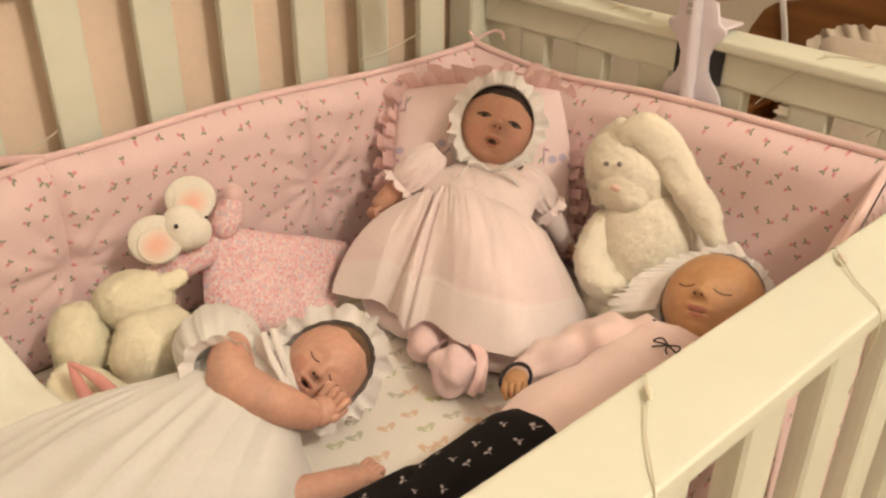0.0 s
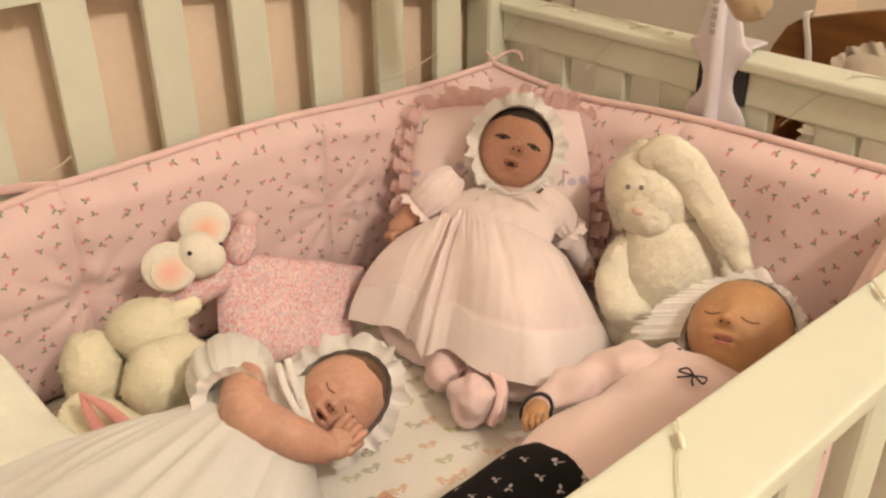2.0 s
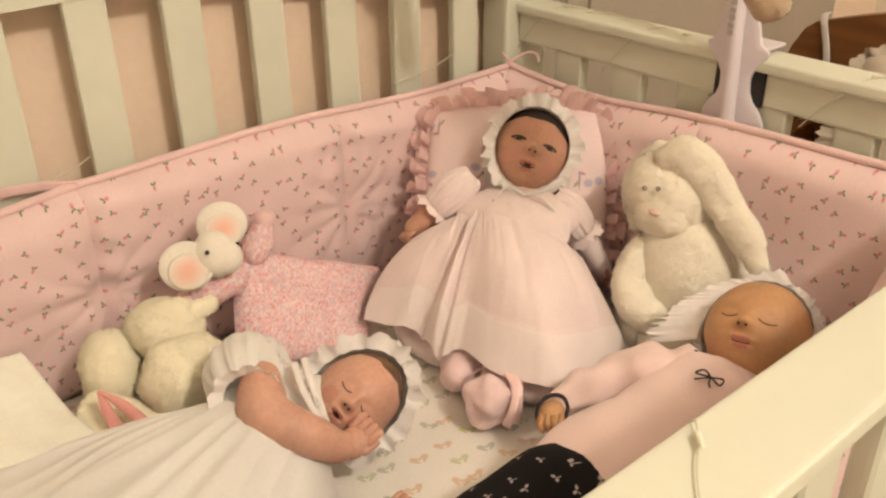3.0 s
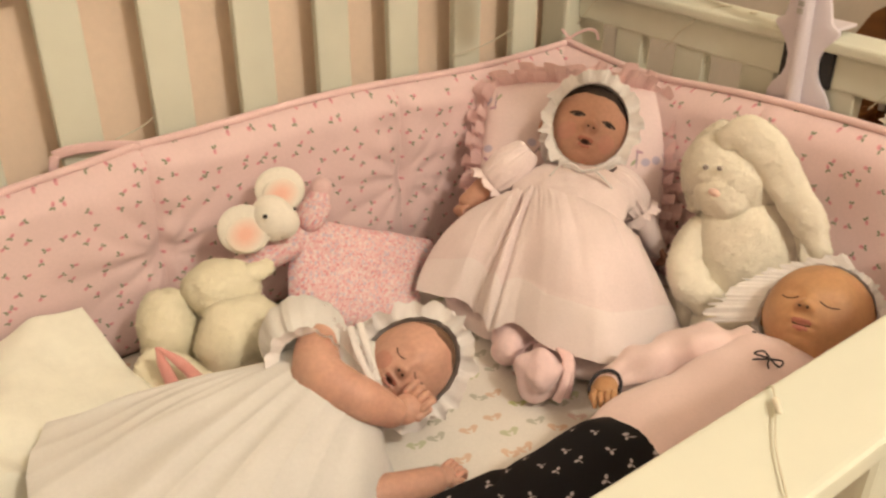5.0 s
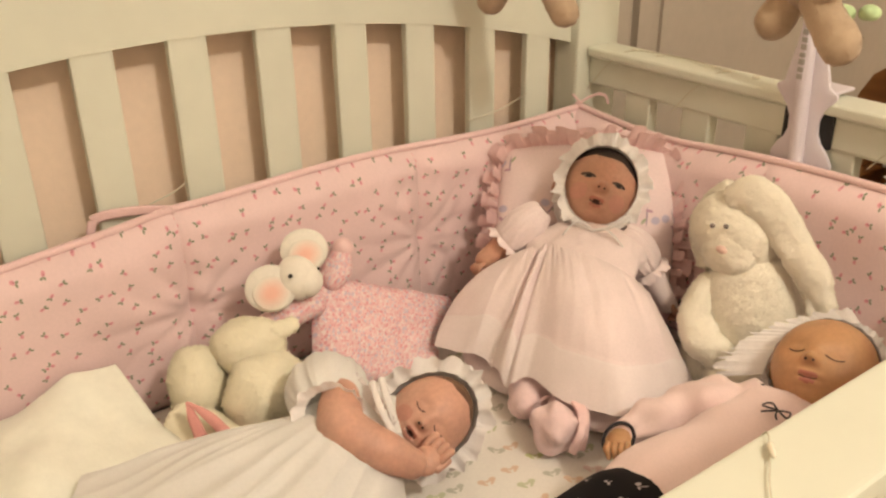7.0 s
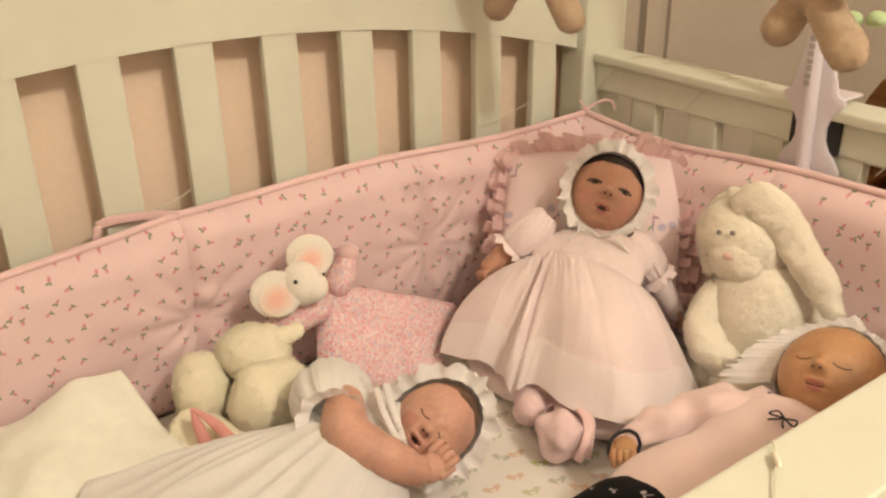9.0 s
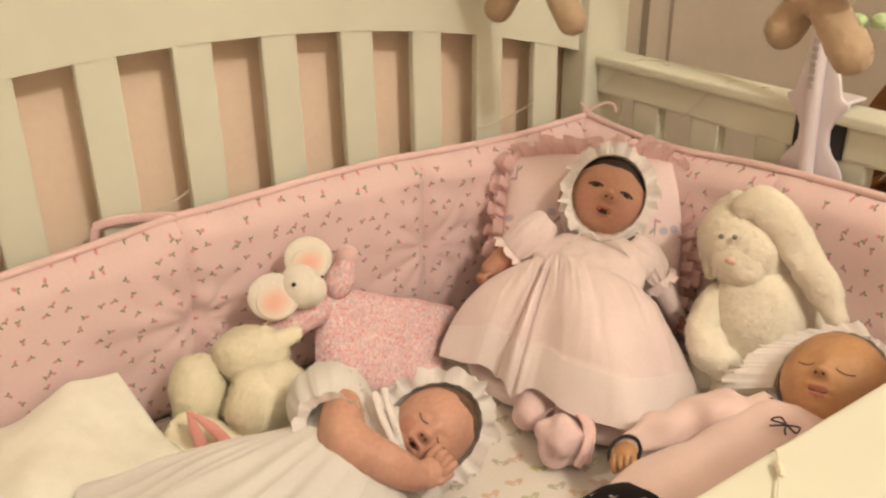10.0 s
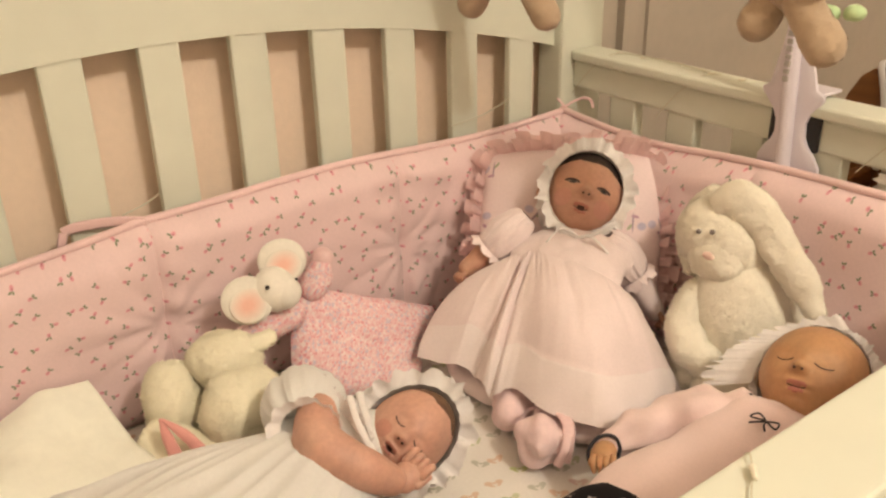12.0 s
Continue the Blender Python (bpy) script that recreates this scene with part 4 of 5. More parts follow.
brim = [(0.777, 0.671, 0.675), (0.792, 0.668, 0.7), (0.822, 0.654, 0.722), (0.865, 0.628, 0.742), (0.904, 0.59, 0.76)]
b.ruffle(lambda u: curve_at(rim, u), lambda u: curve_at(brim, u) - curve_at(rim, u), 2, 0.92, 0.0026, 13, lambda u: Vector((-0.3, -0.3, 0.8)), closed=False, rows=7)
b.tube([(0.785, 0.555, 0.690), (0.755, 0.556, 0.680), (0.70, 0.556, 0.666), (0.62, 0.560, 0.664), (0.565, 0.562, 0.664)], [(0.030, 0.028), (0.058, 0.046), (0.064, 0.056), (0.064, 0.056), (0.060, 0.053)], 0, 60, (0, 1, 0), sub=12, rough=0.006, grain=22)
b.tube([(0.552, 0.560, 0.664), (0.49, 0.566, 0.658), (0.44, 0.572, 0.650)], [(0.062, 0.054), (0.058, 0.050), (0.05, 0.042)], 1, 40, (0, 1, 0), sub=8, rough=0.003, grain=25)
b.tube([(0.46, 0.600, 0.650), (0.40, 0.62, 0.640), (0.33, 0.63, 0.630)], [0.038, 0.034, 0.028], 1, 24, (0, 1, 0))
b.tube([(0.46, 0.545, 0.650), (0.40, 0.53, 0.640), (0.33, 0.52, 0.630)], [0.038, 0.034, 0.028], 1, 24, (0, 1, 0))
b.tube([(0.752, 0.596, 0.692), (0.720, 0.632, 0.684), (0.684, 0.650, 0.672), (0.652, 0.660, 0.664)], [0.026, 0.025, 0.021, 0.0155], 0, 48, rough=0.011, grain=38, sub=16)
cuff, cx, cy = Vector((0.633, 0.656, 0.667)), (RC * 0.9 + Vector((0.25, 0.2, 0))).normalized(), UC
b.tube([cuff + cx * 0.0175 * math.cos(a) + cy * 0.0160 * math.sin(a) for a in [k * math.tau / 12 for k in range(13)]], 0.0019, 8, 6, sub=2)
hand(b, (0.632, 0.655, 0.669), (-0.65, -0.55, -0.05), (0, 0.2, 0.9), 0.0225, 3)
# neckline and embroidered bow in dark thread
b.tube([(0.760, 0.606, 0.706), (0.757, 0.596, 0.714), (0.757, 0.584, 0.720)], 0.0009, 8, 6)
bc = Vector((0.722, 0.545, 0.7265))
for sx in (-1, 1):
    b.tube([bc, bc + Vector((0.004, 0.010 * sx, 0.0015)), bc + Vector((-0.006, 0.013 * sx, 0.0015)), bc + Vector((-0.002, 0.002 * sx, 0.0015))], 0.0009, 8, 6, sub=4)
    b.tube([bc, bc + Vector((-0.010, 0.004 * sx, 0.002)), bc + Vector((-0.014, 0.008 * sx, 0.001))], 0.0009, 8, 6, sub=4)
b.out("baby_doll", TAN, None, "sleeping vinyl baby doll in pink shirt and black leggings", True, "doll", "dolls in the crib")


# ---- soft toys ----
def furry(name, parent, make, label="", count=9000, length=0.006, mats=None, seed=1, down=0.2):
    b = Build()
    make(b)
    # matted pile: small lumps all over
    b.v = [tuple(Vector(v) + 0.0014 * noise.noise_vector(Vector(v) * 65.0) + 0.0008 * noise.noise_vector(Vector(v) * 190.0)) for v in b.v]
    b.fur(int(count * 0.9), length * 0.85, 0, seed=seed, down=down)
    return part(name, b, mats or fur_white, parent, label)


rabbit = thing("plush_rabbit", (0.935, 0.715, 0.604), "white plush rabbit with long drooping ears, sitting against the bumper", "plush toy", "soft toys in the crib")
H = Vector((0.920, 0.744, 0.785))
furry("body", rabbit, lambda b: b.ball((0.910, 0.708, 0.690), (0.056, 0.068, 0.086), 0, None, 96, 66, 0.004, 24), count=15000, seed=2)
furry("head", rabbit, lambda b: (b.ball(H, (0.052, 0.061, 0.052), 0, None, 96, 66, 0.005, 24), b.ball((0.886, 0.732, 0.771), (0.022, 0.036, 0.028), 0, None, 60, 40, 0.003, 30)), count=13000, seed=3)
furry("ear", rabbit, lambda b: b.tube([(0.900, 0.746, 0.832), (0.905, 0.726, 0.842), (0.909, 0.703, 0.832), (0.911, 0.675, 0.804), (0.908, 0.642, 0.774), (0.906, 0.612, 0.742)], [(0.016, 0.010), (0.021, 0.012), (0.023, 0.012), (0.021, 0.011), (0.019, 0.010), (0.011, 0.007)], 0, 36, (0.24, 0.34, 0.91), rough=0.003, sub=12), count=9000, length=0.0045, seed=4)
furry("ear", rabbit, lambda b: b.tube([(0.926, 0.768, 0.828), (0.916, 0.780, 0.806), (0.904, 0.781, 0.775), (0.896, 0.772, 0.738)], [(0.014, 0.010), (0.019, 0.010), (0.018, 0.009), (0.010, 0.006)], 0, 30, (0.24, 0.34, 0.91), rough=0.003, sub=12), count=5000, length=0.0045, seed=5)
furry("arm", rabbit, lambda b: b.tube([(0.930, 0.688, 0.748), (0.938, 0.664, 0.715), (0.925, 0.648, 0.676), (0.905, 0.640, 0.645)], [0.020, 0.026, 0.027, 0.024], 0, 22, rough=0.003), count=7000, seed=6)
furry("arm", rabbit, lambda b: b.tube([(0.880, 0.748, 0.722), (0.853, 0.742, 0.694), (0.843, 0.722, 0.676), (0.846, 0.704, 0.664)], [0.018, 0.022, 0.024, 0.022], 0, 22, rough=0.003), count=7000, seed=7)
furry("leg", rabbit, lambda b: b.tube([(0.915, 0.745, 0.640), (0.884, 0.742, 0.636), (0.858, 0.728, 0.634)], [0.032, 0.031, 0.028], 0, 18, rough=0.004), count=6000, seed=8)
furry("leg", rabbit, lambda b: b.tube([(0.915, 0.685, 0.640), (0.875, 0.680, 0.634), (0.850, 0.686, 0.632)], [0.032, 0.031, 0.028], 0, 18, rough=0.004), count=5000, seed=9)
for at in ((0.8694, 0.7474, 0.8048), (0.8714, 0.7308, 0.8090)):
    b = Build()
    b.ball(at, 0.0030, 0, None, 12, 8)
    part("eye", b, rabbit_eye, rabbit, "grey button eye")
b = Build()
b.ball((0.8665, 0.7285, 0.7820), (0.005, 0.008, 0.0045), 0, None, 12, 8)
part("nose", b, peach, rabbit, "pink nose")

rabbit2 = thing("plush_rabbit", (0.35, 0.955, 0.604), "cream white plush rabbit with pink ear linings, lying face down", "plush toy", "soft toys in the crib")
furry("body", rabbit2, lambda b: b.ball((0.383, 0.935, 0.670), (0.048, 0.048, 0.050), 0, None, 84, 60, 0.008, 25), count=11000, length=0.007, seed=12, mats=fur_cream)
furry("leg", rabbit2, lambda b: b.ball((0.330, 0.992, 0.672), (0.034, 0.036, 0.048), 0, None, 84, 60, 0.006, 25), count=9000, length=0.007, seed=13, mats=fur_cream)
furry("head", rabbit2, lambda b: b.ball((0.383, 0.975, 0.712), (0.040, 0.034, 0.030), 0, basis((-0.5, -0.7, 0.5), (0, 0, 1)), 84, 60, 0.006, 25), count=8000, length=0.006, seed=14, mats=fur_cream)
furry("arm", rabbit2, lambda b: b.tube([(0.395, 0.965, 0.722), (0.415, 0.960, 0.728), (0.432, 0.962, 0.728)], [0.014, 0.011, 0.009], 0, 14), count=2500, length=0.004, seed=15, mats=fur_cream)
furry("ear", rabbit2, lambda b: b.tube([(0.300, 0.965, 0.652), (0.318, 0.930, 0.640), (0.362, 0.895, 0.628)], [(0.028, 0.020), (0.030, 0.020), (0.030, 0.018)], 0, 18, rough=0.004), count=6000, length=0.006, seed=16, mats=fur_cream)
for s in (0, 1):
    b = Build()
    b.tube([(0.296 + 0.002 * s, 0.930 - 0.002 * s, 0.700), (0.298 + 0.016 * s, 0.922 - 0.011 * s, 0.680 + 0.002 * s), (0.303 + 0.026 * s, 0.914 - 0.018 * s, 0.652)], [(0.002, 0.002), (0.006, 0.004), (0.008, 0.006)], 0, 12, (0.8, -0.5, 0))
    part("ear_lining", b, fur_inner, rabbit2, "pink satin ear lining")

mouse = thing("mouse_comforter", (0.57, 1.01, 0.604), "mouse comforter toy with round white ears and tiny-flower pink dress", "plush toy", "soft toys in the crib")
b = Build()
q00, q10, q11, q01 = (Vector(p) for p in ((0.501, 1.046, 0.737), (0.693, 1.023, 0.651), (0.600, 0.936, 0.613), (0.453, 0.963, 0.630)))
qn = (q10 - q00).cross(q01 - q00).normalized()
if qn.z < 0:
    qn = -qn
for s in (1, -1):
    def dress(u, v, s=s):
        p = q00.lerp(q10, u).lerp(q01.lerp(q11, u), v)
        k = max(0.0, (1 - (2 * u - 1) ** 6) * (1 - (2 * v - 1) ** 4)) ** 0.6
        n = noise.noise((u * 5, v * 4, 2.0))
        fold = 0.0025 * math.sin(v * 19 + 3 * n) * u + 0.005 * n - 0.005 * math.exp(-((v - 0.22 - 0.55 * u) / 0.03) ** 2) * (u < 0.75) + 0.002 * noise.noise((u * 16, v * 12, 6.0))
        return p + qn * s * (0.019 * k + (fold if s > 0 else 0)) + (q10 - q00) * 0.03 * math.sin(v * 9) * (u > 0.9)
    b.grid(dress, 50, 36, 0, uv=(0.24, 0.13))
part("dress", b, mouse_print, mouse)
for pts in ([(0.524, 1.028, 0.732), (0.534, 1.032, 0.743), (0.538, 1.034, 0.750)], [(0.484, 1.012, 0.717), (0.453, 1.002, 0.718), (0.437, 1.004, 0.715)]):
    b = Build()
    b.tube(pts, [0.017, 0.0165, 0.0145], 0, 16, rough=0.003, grain=60)
    arm = part("sleeve", b, mouse_print, mouse)
    b = Build()
    d = (Vector(pts[2]) - Vector(pts[1])).normalized()
    b.ball(Vector(pts[2]) + d * 0.014, 0.0135, 0, None, 18, 12)
    part("paw", b, ribbon_pink, arm, "pink paw")
MH = Vector((0.462, 1.000, 0.762))
b = Build()
b.ball(MH, (0.024, 0.026, 0.024), 0, basis((-0.1, -0.8, 0.5), (0, 0, 1)), 28, 20)
b.ball(MH + Vector((0.007, -0.008, -0.003)), (0.020, 0.020, 0.019), 0, None, 24, 16)
part("head", b, plush_white, mouse)
for c, r in (((0.482, 1.016, 0.785), 0.0275), ((0.429, 1.000, 0.759), 0.0290)):
    c = Vector(c)
    t = basis((-0.42, -0.72, 0.50), (0.2, 0.3, 0.9))
    b = Build()
    b.ball(c, (r, r * 0.93, 0.005), 0, t, 32, 14)
    ear = part("ear", b, plush_white, mouse, "round white ear")
    b = Build()
    b.ball(c + t @ Vector((0.002, -0.006, 0.0042)), (r * 0.74, r * 0.68, 0.0016), 0, t, 24, 10)
    part("ear_lining", b, ear_blush, ear, "peach ear lining")
b = Build()
b.ball((0.4465, 0.983, 0.776), 0.0026, 0, None, 12, 8)
part("eye", b, eye_glass, mouse, "small dark eye")
b = Build()
b.ball((0.4840, 0.988, 0.772), 0.0020, 0, None, 12, 8)
part("eye", b, eye_glass, mouse, "small dark eye")

# ---- folded white blanket ----
b = Build()


def blanket(u, v):
    s, t = min(max((u - 0.06) / 0.88, 0), 1), min(max((v - 0.06) / 0.88, 0), 1)
    a, c, d, e = Vector((-0.12, 0.80, 0.665)), Vector((0.292, 0.915, 0.650)), Vector((0.262, 1.046, 0.695)), Vector((-0.12, 1.060, 0.652))
    p = a.lerp(c, s).lerp(e.lerp(d, s), t)
    over = Vector((u - 0.06 - 0.88 * s, v - 0.06 - 0.88 * t))
    p += Vector((over.x * 0.25, over.y * 0.12, -over.length * 1.5))
    n = noise.noise((p.x * 7, p.y * 7, 1))
    p.z += 0.009 * math.sin((p.x * 0.5 + p.y) * 55 + 6 * n) * (0.5 + n) + 0.012 * noise.noise((p.x * 10, p.y * 14, 5)) + 0.004 * noise.noise((p.x * 34, p.y * 30, 2))
    p.z += 0.012 * math.exp(-((p.x - 0.16 - 0.5 * (p.y - 0.95)) / 0.03) ** 2)
    return p.x, p.y, max(p.z, 0.606)


b.grid(blanket, 110, 80, 0, uv=(0.4, 0.24))
b.out("blanket", [satin_white], None, "creamy white fleece blanket folded on the mattress", True, "blanket")


# ---- crib mobile ----
mobile = thing("crib_mobile", (1.0, 0.735, 0.86), "lilac-white plastic crib mobile clamped on the end rail", "crib mobile")
prof = [(0.822, 0.012), (0.826, 0.024), (0.834, 0.034), (0.846, 0.040), (0.858, 0.040), (0.870, 0.033), (0.880, 0.024), (0.890, 0.0195), (0.906, 0.0190), (0.918, 0.024), (0.928, 0.032), (0.936, 0.039), (0.941, 0.039), (0.947, 0.029), (0.965, 0.025), (0.990, 0.018), (1.020, 0.012), (1.060, 0.010)]
CY = 0.740
b = Build()
n = len(prof) - 1


def clip_face(u, v, x=0.0, bulge=0.0):
    k = v * n
    i = min(int(k), n - 1)
    z = prof[i][0] + (prof[i + 1][0] - prof[i][0]) * (k - i)
    w = prof[i][1] + (prof[i + 1][1] - prof[i][1]) * (k - i)
    s = u * 2 - 1
    return x - bulge * (1 - s * s) ** 0.5, CY + 0.006 * (z - 0.85) / 0.1 + w * s, z


b.grid(lambda u, v: clip_face(u, v, 1.013, 0.003), 14, n * 3, 0)
b.grid(lambda u, v: clip_face(1 - u, v, 1.0175, 0.0), 14, n * 3, 0)
for s in (0, 1):
    b.grid(lambda u, v, s=s: Vector(clip_face(s, v, 1.013 + 0.0045 * u)), 2, n * 3, 0)
part("clamp_plate", b, lilac_plastic, mobile)
b = Build()
b.box((1.012, CY - 0.022, 0.9352), (1.072, CY + 0.030, 0.9395), 0, 0.002)
part("clamp_hook", b, lilac_plastic, mobile, smooth=False)
block("grip_pad", (1.0178, 0.707, 0.874), (1.0215, 0.772, 0.917), black_rubber, mobile, 0.003, "black rubber grip pad")
b = Build()
b.tube([(1.006, CY, 0.848), (1.006, CY + 0.003, 0.90), (1.006, CY + 0.006, 0.96), (1.006, CY + 0.010, 1.03), (1.002, CY + 0.014, 1.12), (0.980, CY + 0.015, 1.24), (0.90, CY + 0.015, 1.33), (0.80, CY + 0.015, 1.36), (0.74, CY + 0.015, 1.35)],
       [0.0085] * 3 + [0.009] * 2 + [0.009] * 4, 0, 16)
pole = part("arm", b, lilac_plastic, mobile)
b = Build()
b.ball((1.004, CY, 0.850), 0.009, 0, None, 18, 12)
part("screw_cap", b, lilac_plastic, pole)
b = Build()
b.ball((0.74, CY + 0.015, 1.335), (0.045, 0.045, 0.018), 0, None, 28, 14)
part("hub", b, lilac_plastic, mobile)
for i, (w) in enumerate((0.004, 0.0035, 0.0045, 0.003, 0.0042, 0.0036, 0.0044)):
    block("print_bar", (0.9966, CY + 0.0045, 0.955 + i * 0.0085), (0.9984, CY + 0.0115, 0.955 + i * 0.0085 + w + 0.002), grey_print, pole, 0.0004, "unreadable grey printed mark")
HUB = Vector((0.74, CY + 0.015, 1.325))


def soft_part(name, parent, make, mat=None):
    return furry(name, parent, make, count=2600, length=0.0026, mats=mat or fur_tan, seed=31)


def hanging_bear(at, legs, label, beads=()):
    """A small plush bear on a cord; at: the middle of its body; legs: (hip, foot) pairs."""
    bear = thing("hanging_bear", at, label, "plush toy", "bears on the mobile")
    at = Vector(at)
    side = (Vector(legs[1][0]) - Vector(legs[0][0])).normalized()
    fwd = side.cross(Vector((0, 0, 1))).normalized()
    if fwd.x > 0:
        fwd = -fwd
    soft_part("body", bear, lambda b: b.ball(at, (0.032, 0.030, 0.036), 0, None, 32, 22, 0.004, 40))
    soft_part("head", bear, lambda b: (b.ball(at + Vector((0, 0, 0.06)), (0.031, 0.031, 0.028), 0, None, 30, 20, 0.003, 40), b.ball(at + fwd * 0.026 + Vector((0, 0, 0.054)), 0.013, 0, None, 18, 12)))
    for s, (hip, foot) in zip((-1, 1), legs):
        hip, foot = Vector(hip), Vector(foot)
        soft_part("leg", bear, lambda b: b.tube([hip, hip.lerp(foot, 0.55), foot], [0.0155, 0.0160, 0.0175], 0, 20, rough=0.001, grain=60, sub=8))
        soft_part("arm", bear, lambda b, s=s: b.tube([at + side * s * 0.026 + Vector((0, 0, 0.022)), at + side * s * 0.052 + fwd * 0.012 + Vector((0, 0, 0.006))], [0.012, 0.012], 0, 14))
        soft_part("ear", bear, lambda b, s=s: b.ball(at + side * s * 0.024 + Vector((0, 0, 0.087)), 0.010, 0, None, 14, 10))
    b = Build()
    top = at + Vector((0, 0, 0.085))
    b.tube([top, (top + HUB) / 2, HUB], 0.0009, 0, 6)
    part("cord", b, lilac_plastic, bear, "thin pale cord")
    for q in beads:
        b = Build()
        b.ball(q, (0.010, 0.009, 0.008), 0, None, 18, 12, 0.002, 80)
        part("felt_flower", b, felt_green, bear, "pale green felt flower")
    return bear


hanging_bear((0.805, 0.632, 1.106), (((0.800, 0.644, 1.086), (0.792, 0.655, 1.060)), ((0.795, 0.622, 1.086), (0.780, 0.582, 1.052))),
             "tan plush bear with green felt flowers hanging from the mobile", ((0.812, 0.602, 1.072), (0.817, 0.581, 1.075)))
hanging_bear((0.795, 1.000, 1.112), (((0.800, 1.024, 1.076), (0.800, 1.070, 1.024)), ((0.803, 0.982, 1.074), (0.806, 0.942, 1.026))),
             "tan plush bear hanging from the mobile over the crib")

# ---- clear light string over the rails ----
lights = thing("light_string", (0.42, 0.365, 0.933), "clear plastic string of tiny unlit lights wound round the crib rails", "string lights")


def strand(pts, thick=0.0007):
    b = Build()
    b.tube(pts, thick, 0, 8, sub=6)
    return part("wire", b, clear_wire, lights)


for x0, x1 in ((0.428, 0.366), (0.632, 0.585)):
    wire = strand([(x0 + 0.012, 0.3885, 0.86), (x0 + 0.002, 0.3895, 0.915), (x0, 0.3845, 0.9335), (x0 - 0.010, 0.375, 0.9345), ((x0 + x1) / 2 - 0.006, 0.356, 0.9342), (x1, 0.3325, 0.9325), (x1 - 0.004, 0.3285, 0.918), (x1 - 0.004, 0.334, 0.87)], 0.0005)
    b = Build()
    b.tube([(x0 - 0.010, 0.375, 0.9355), (x0 - 0.016, 0.369, 0.936)], [0.002, 0.0015], 0, 10)
    part("bulb", b, bulb_glass, wire, "tiny clear bulb")
for y in (1.045, 0.885, 0.60, 0.47):
    wire = strand([(1.0135, y + 0.055, 0.868), (1.0145, y + 0.03, 0.900), (1.0165, y + 0.008, 0.921), (1.03, y, 0.9305), (1.055, y - 0.01, 0.930), (1.068, y - 0.02, 0.915)])
    for k in (0.0, -0.045):
        b = Build()
        b.tube([(1.044, y + k, 0.9315), (1.046, y + k - 0.008, 0.9325)], [0.0018, 0.0013], 0, 10)
        part("bulb", b, bulb_glass, wire, "tiny clear bulb")
strand([(1.05, 1.045, 0.931), (1.056, 0.96, 0.9325), (1.050, 0.885, 0.931)])
strand([(1.05, 0.60, 0.931), (1.056, 0.54, 0.9325), (1.050, 0.47, 0.931)])
strand([(0.80, 1.122, 0.853), (0.84, 1.115, 0.859), (0.88, 1.118, 0.866), (0.91, 1.123, 0.873)])
strand([(0.345, 1.112, 0.846), (0.375, 1.116, 0.852), (0.392, 1.122, 0.858)])

# ---- wooden cradle beyond the crib ----
cradle = thing("wooden_cradle", (1.62, 0.55, 0.0), "varnished brown wooden doll cradle with a curved headboard", "cradle")
b = Build()


def board(u, v, x):
    y = 0.958 - 0.90 * u
    off = abs(y - 0.508)
    top = 0.862 + 0.33 * (0.392 - min(off, 0.392)) * (1 - 0.4 * (1 - min(off, 0.392) / 0.392))
    if off > 0.392:
        top -= 0.10 * ((off - 0.392) / 0.058) ** 2
    return x, y, 0.42 + (top - 0.42) * v


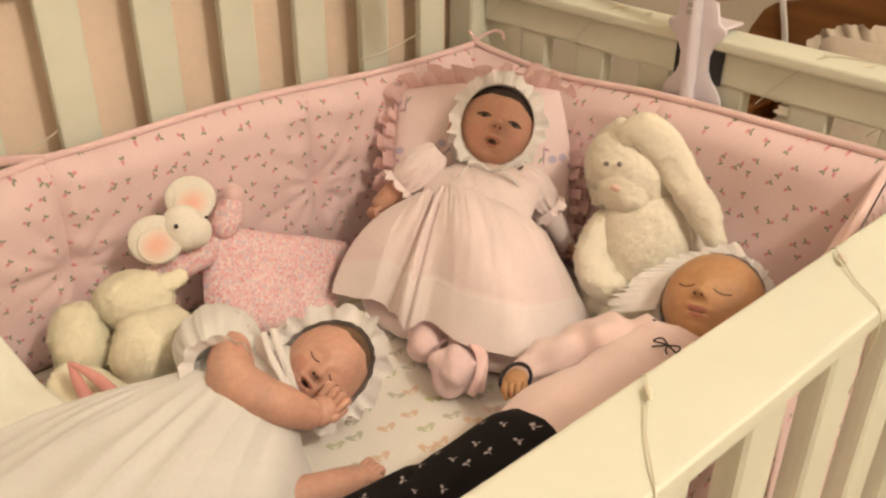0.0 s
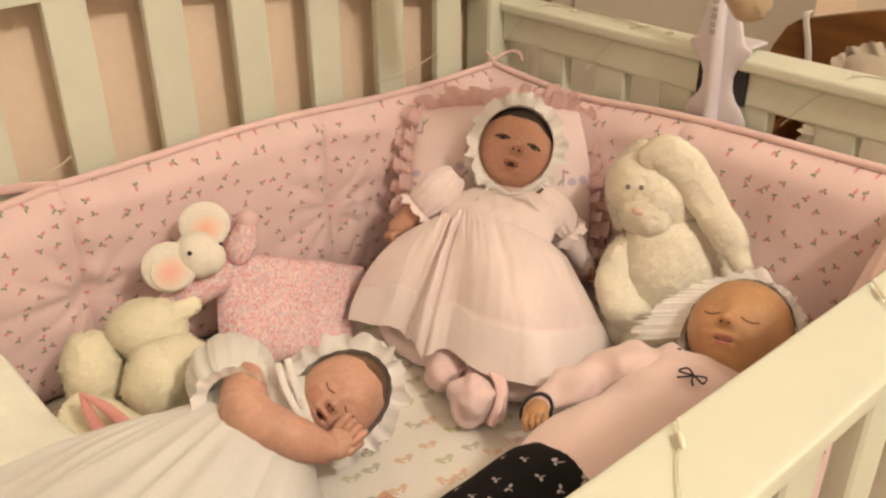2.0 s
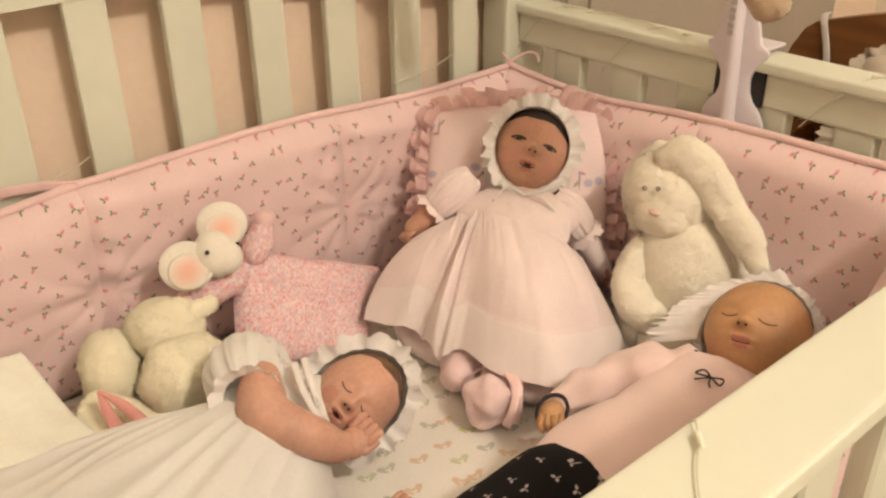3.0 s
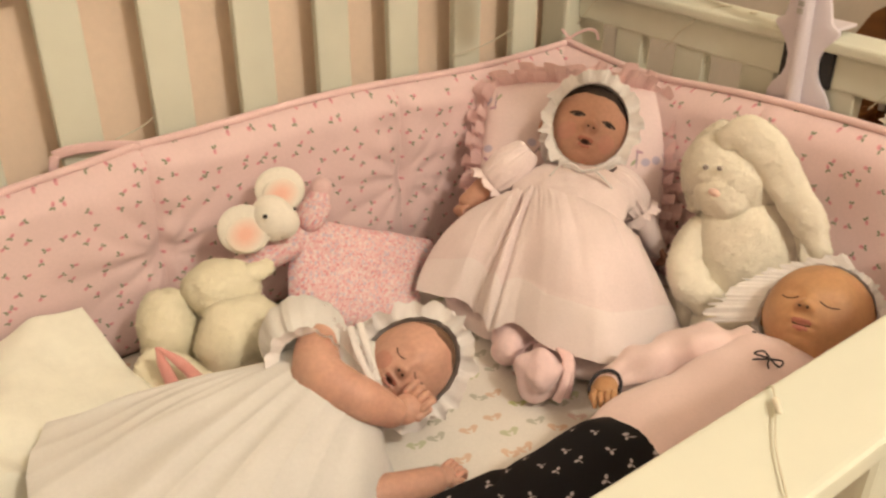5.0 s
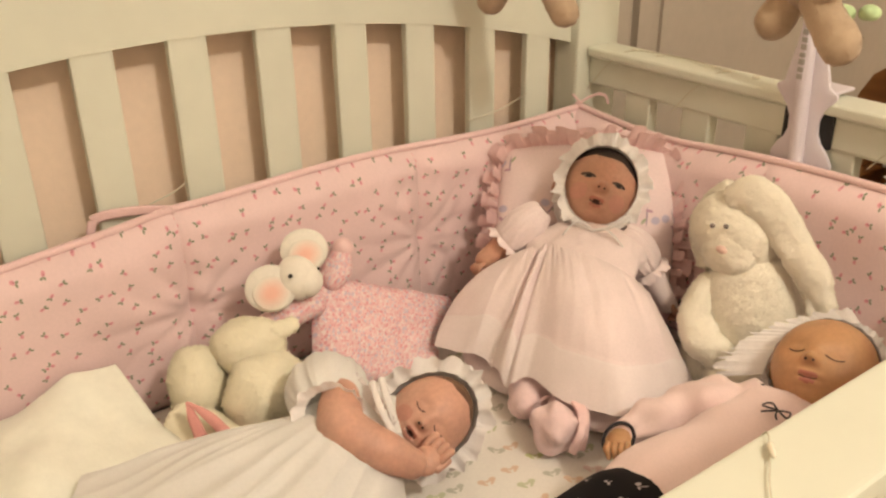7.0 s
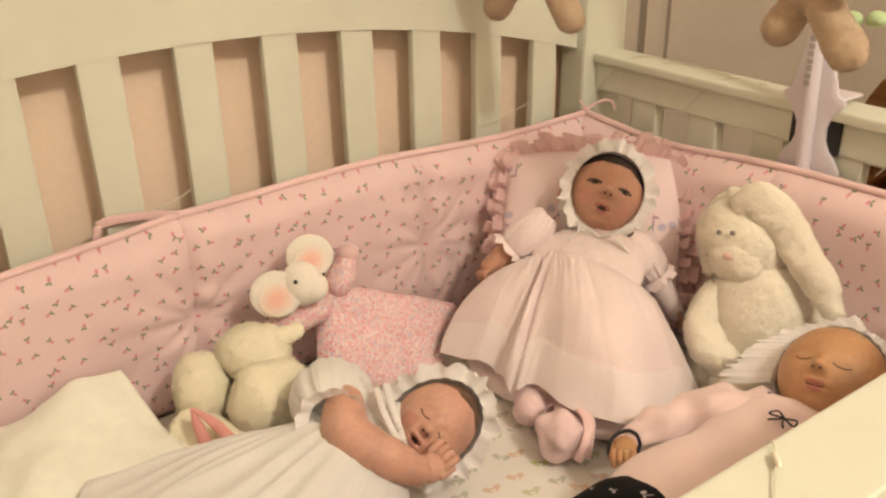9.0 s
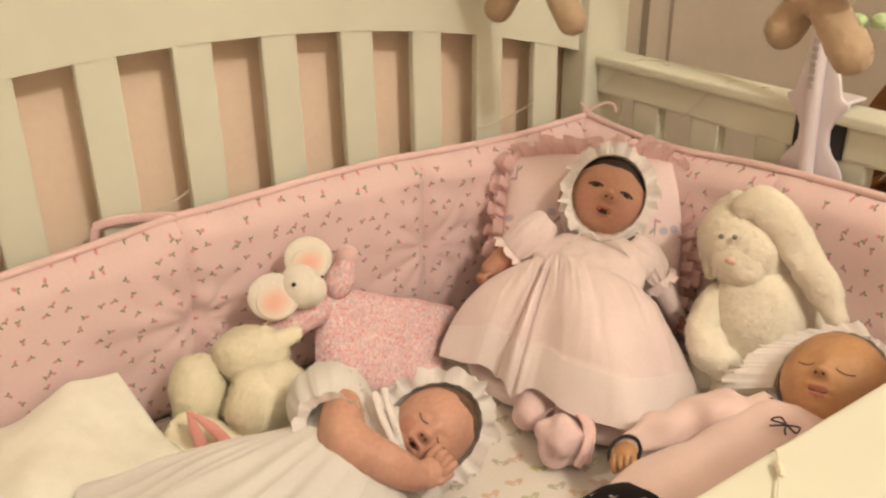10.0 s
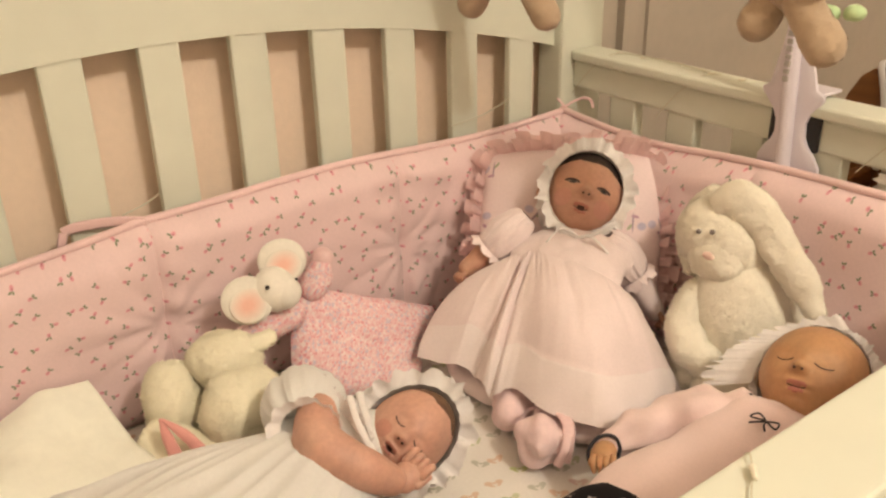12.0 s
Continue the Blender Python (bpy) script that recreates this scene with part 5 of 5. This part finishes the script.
b.grid(lambda u, v: board(u, v, 1.500), 50, 8, 0)
b.grid(lambda u, v: board(u, v, 1.526), 50, 8, 0)
b.grid(lambda u, v: (1.500 + 0.026 * v, *board(u, 1, 0)[1:]), 50, 2, 0)
for s in (0, 1):
    b.grid(lambda u, v, s=s: (1.500 + 0.026 * u, *board(s, v, 0)[1:]), 2, 8, 0)
part("headboard", b, red_wood, cradle, smooth=False)
for y in (0.935, 0.080):
    b = Build()
    b.tube([(1.513, y, 0.0), (1.513, y, 0.2), (1.513, y, 0.35), (1.513, y, 0.50)], [0.018, 0.021, 0.018, 0.021], 0, 16)
    part("post", b, red_wood, cradle)
for y in (0.885, 0.285):
    block("side_rail", (1.30, y - 0.012, 0.62), (1.50, y + 0.012, 0.70), red_wood, cradle, 0.005)
    b = Build()
    b.tube([(1.30, y, 0.0), (1.30, y, 0.3), (1.30, y, 0.78)], [0.016, 0.020, 0.017], 0, 14)
    part("post", b, red_wood, cradle)
block("base_board", (1.30, 0.29, 0.56), (1.50, 0.88, 0.58), red_wood, cradle, 0.003)
b = Build()
b.tube([(1.496, 0.868, 0.70), (1.494, 0.872, 0.80), (1.495, 0.890, 0.868), (1.512, 0.892, 0.876)], [(0.006, 0.0012)] * 4, 0, 8, (0, 1, 0))
part("ribbon", b, lace_white, cradle, "white ribbon tied round the headboard")
random.seed(9)
cush = thing("lace_cushion", (1.41, 0.66, 0.58), "lace-trimmed cushion standing in the wooden cradle, shade put into its colour", "cushion")
b = Build()
cc = Vector((1.40, 0.60, 0.735))
cr, cu = Vector((0.1, -1, 0)).normalized(), Vector((0.45, 0.05, 0.9)).normalized()
cn = cr.cross(cu).normalized()
for s in (1, -1):
    b.grid(lambda u, v, s=s: cc + cr * (u * 2 - 1) * 0.18 + cu * (v * 2 - 1) * 0.125 + cn * s * 0.04 * max(0, (1 - (2 * u - 1) ** 4) * (1 - (2 * v - 1) ** 4)) ** 0.5, 24, 24, 0, uv=(0.3, 0.25))
part("pad", b, lace_shaded, cush)
b = Build()
b.ruffle(lambda u: cc + cr * square(u)[0] * 0.175 + cu * square(u)[1] * 0.12, lambda u: (cr * square(u)[0] + cu * square(u)[1]).normalized(), 0, 0.038, 0.009, 46, lambda u: cn, rows=5)
part("lace_frill", b, lace_shaded, cush, "gathered lace frill, shade put into its colour")
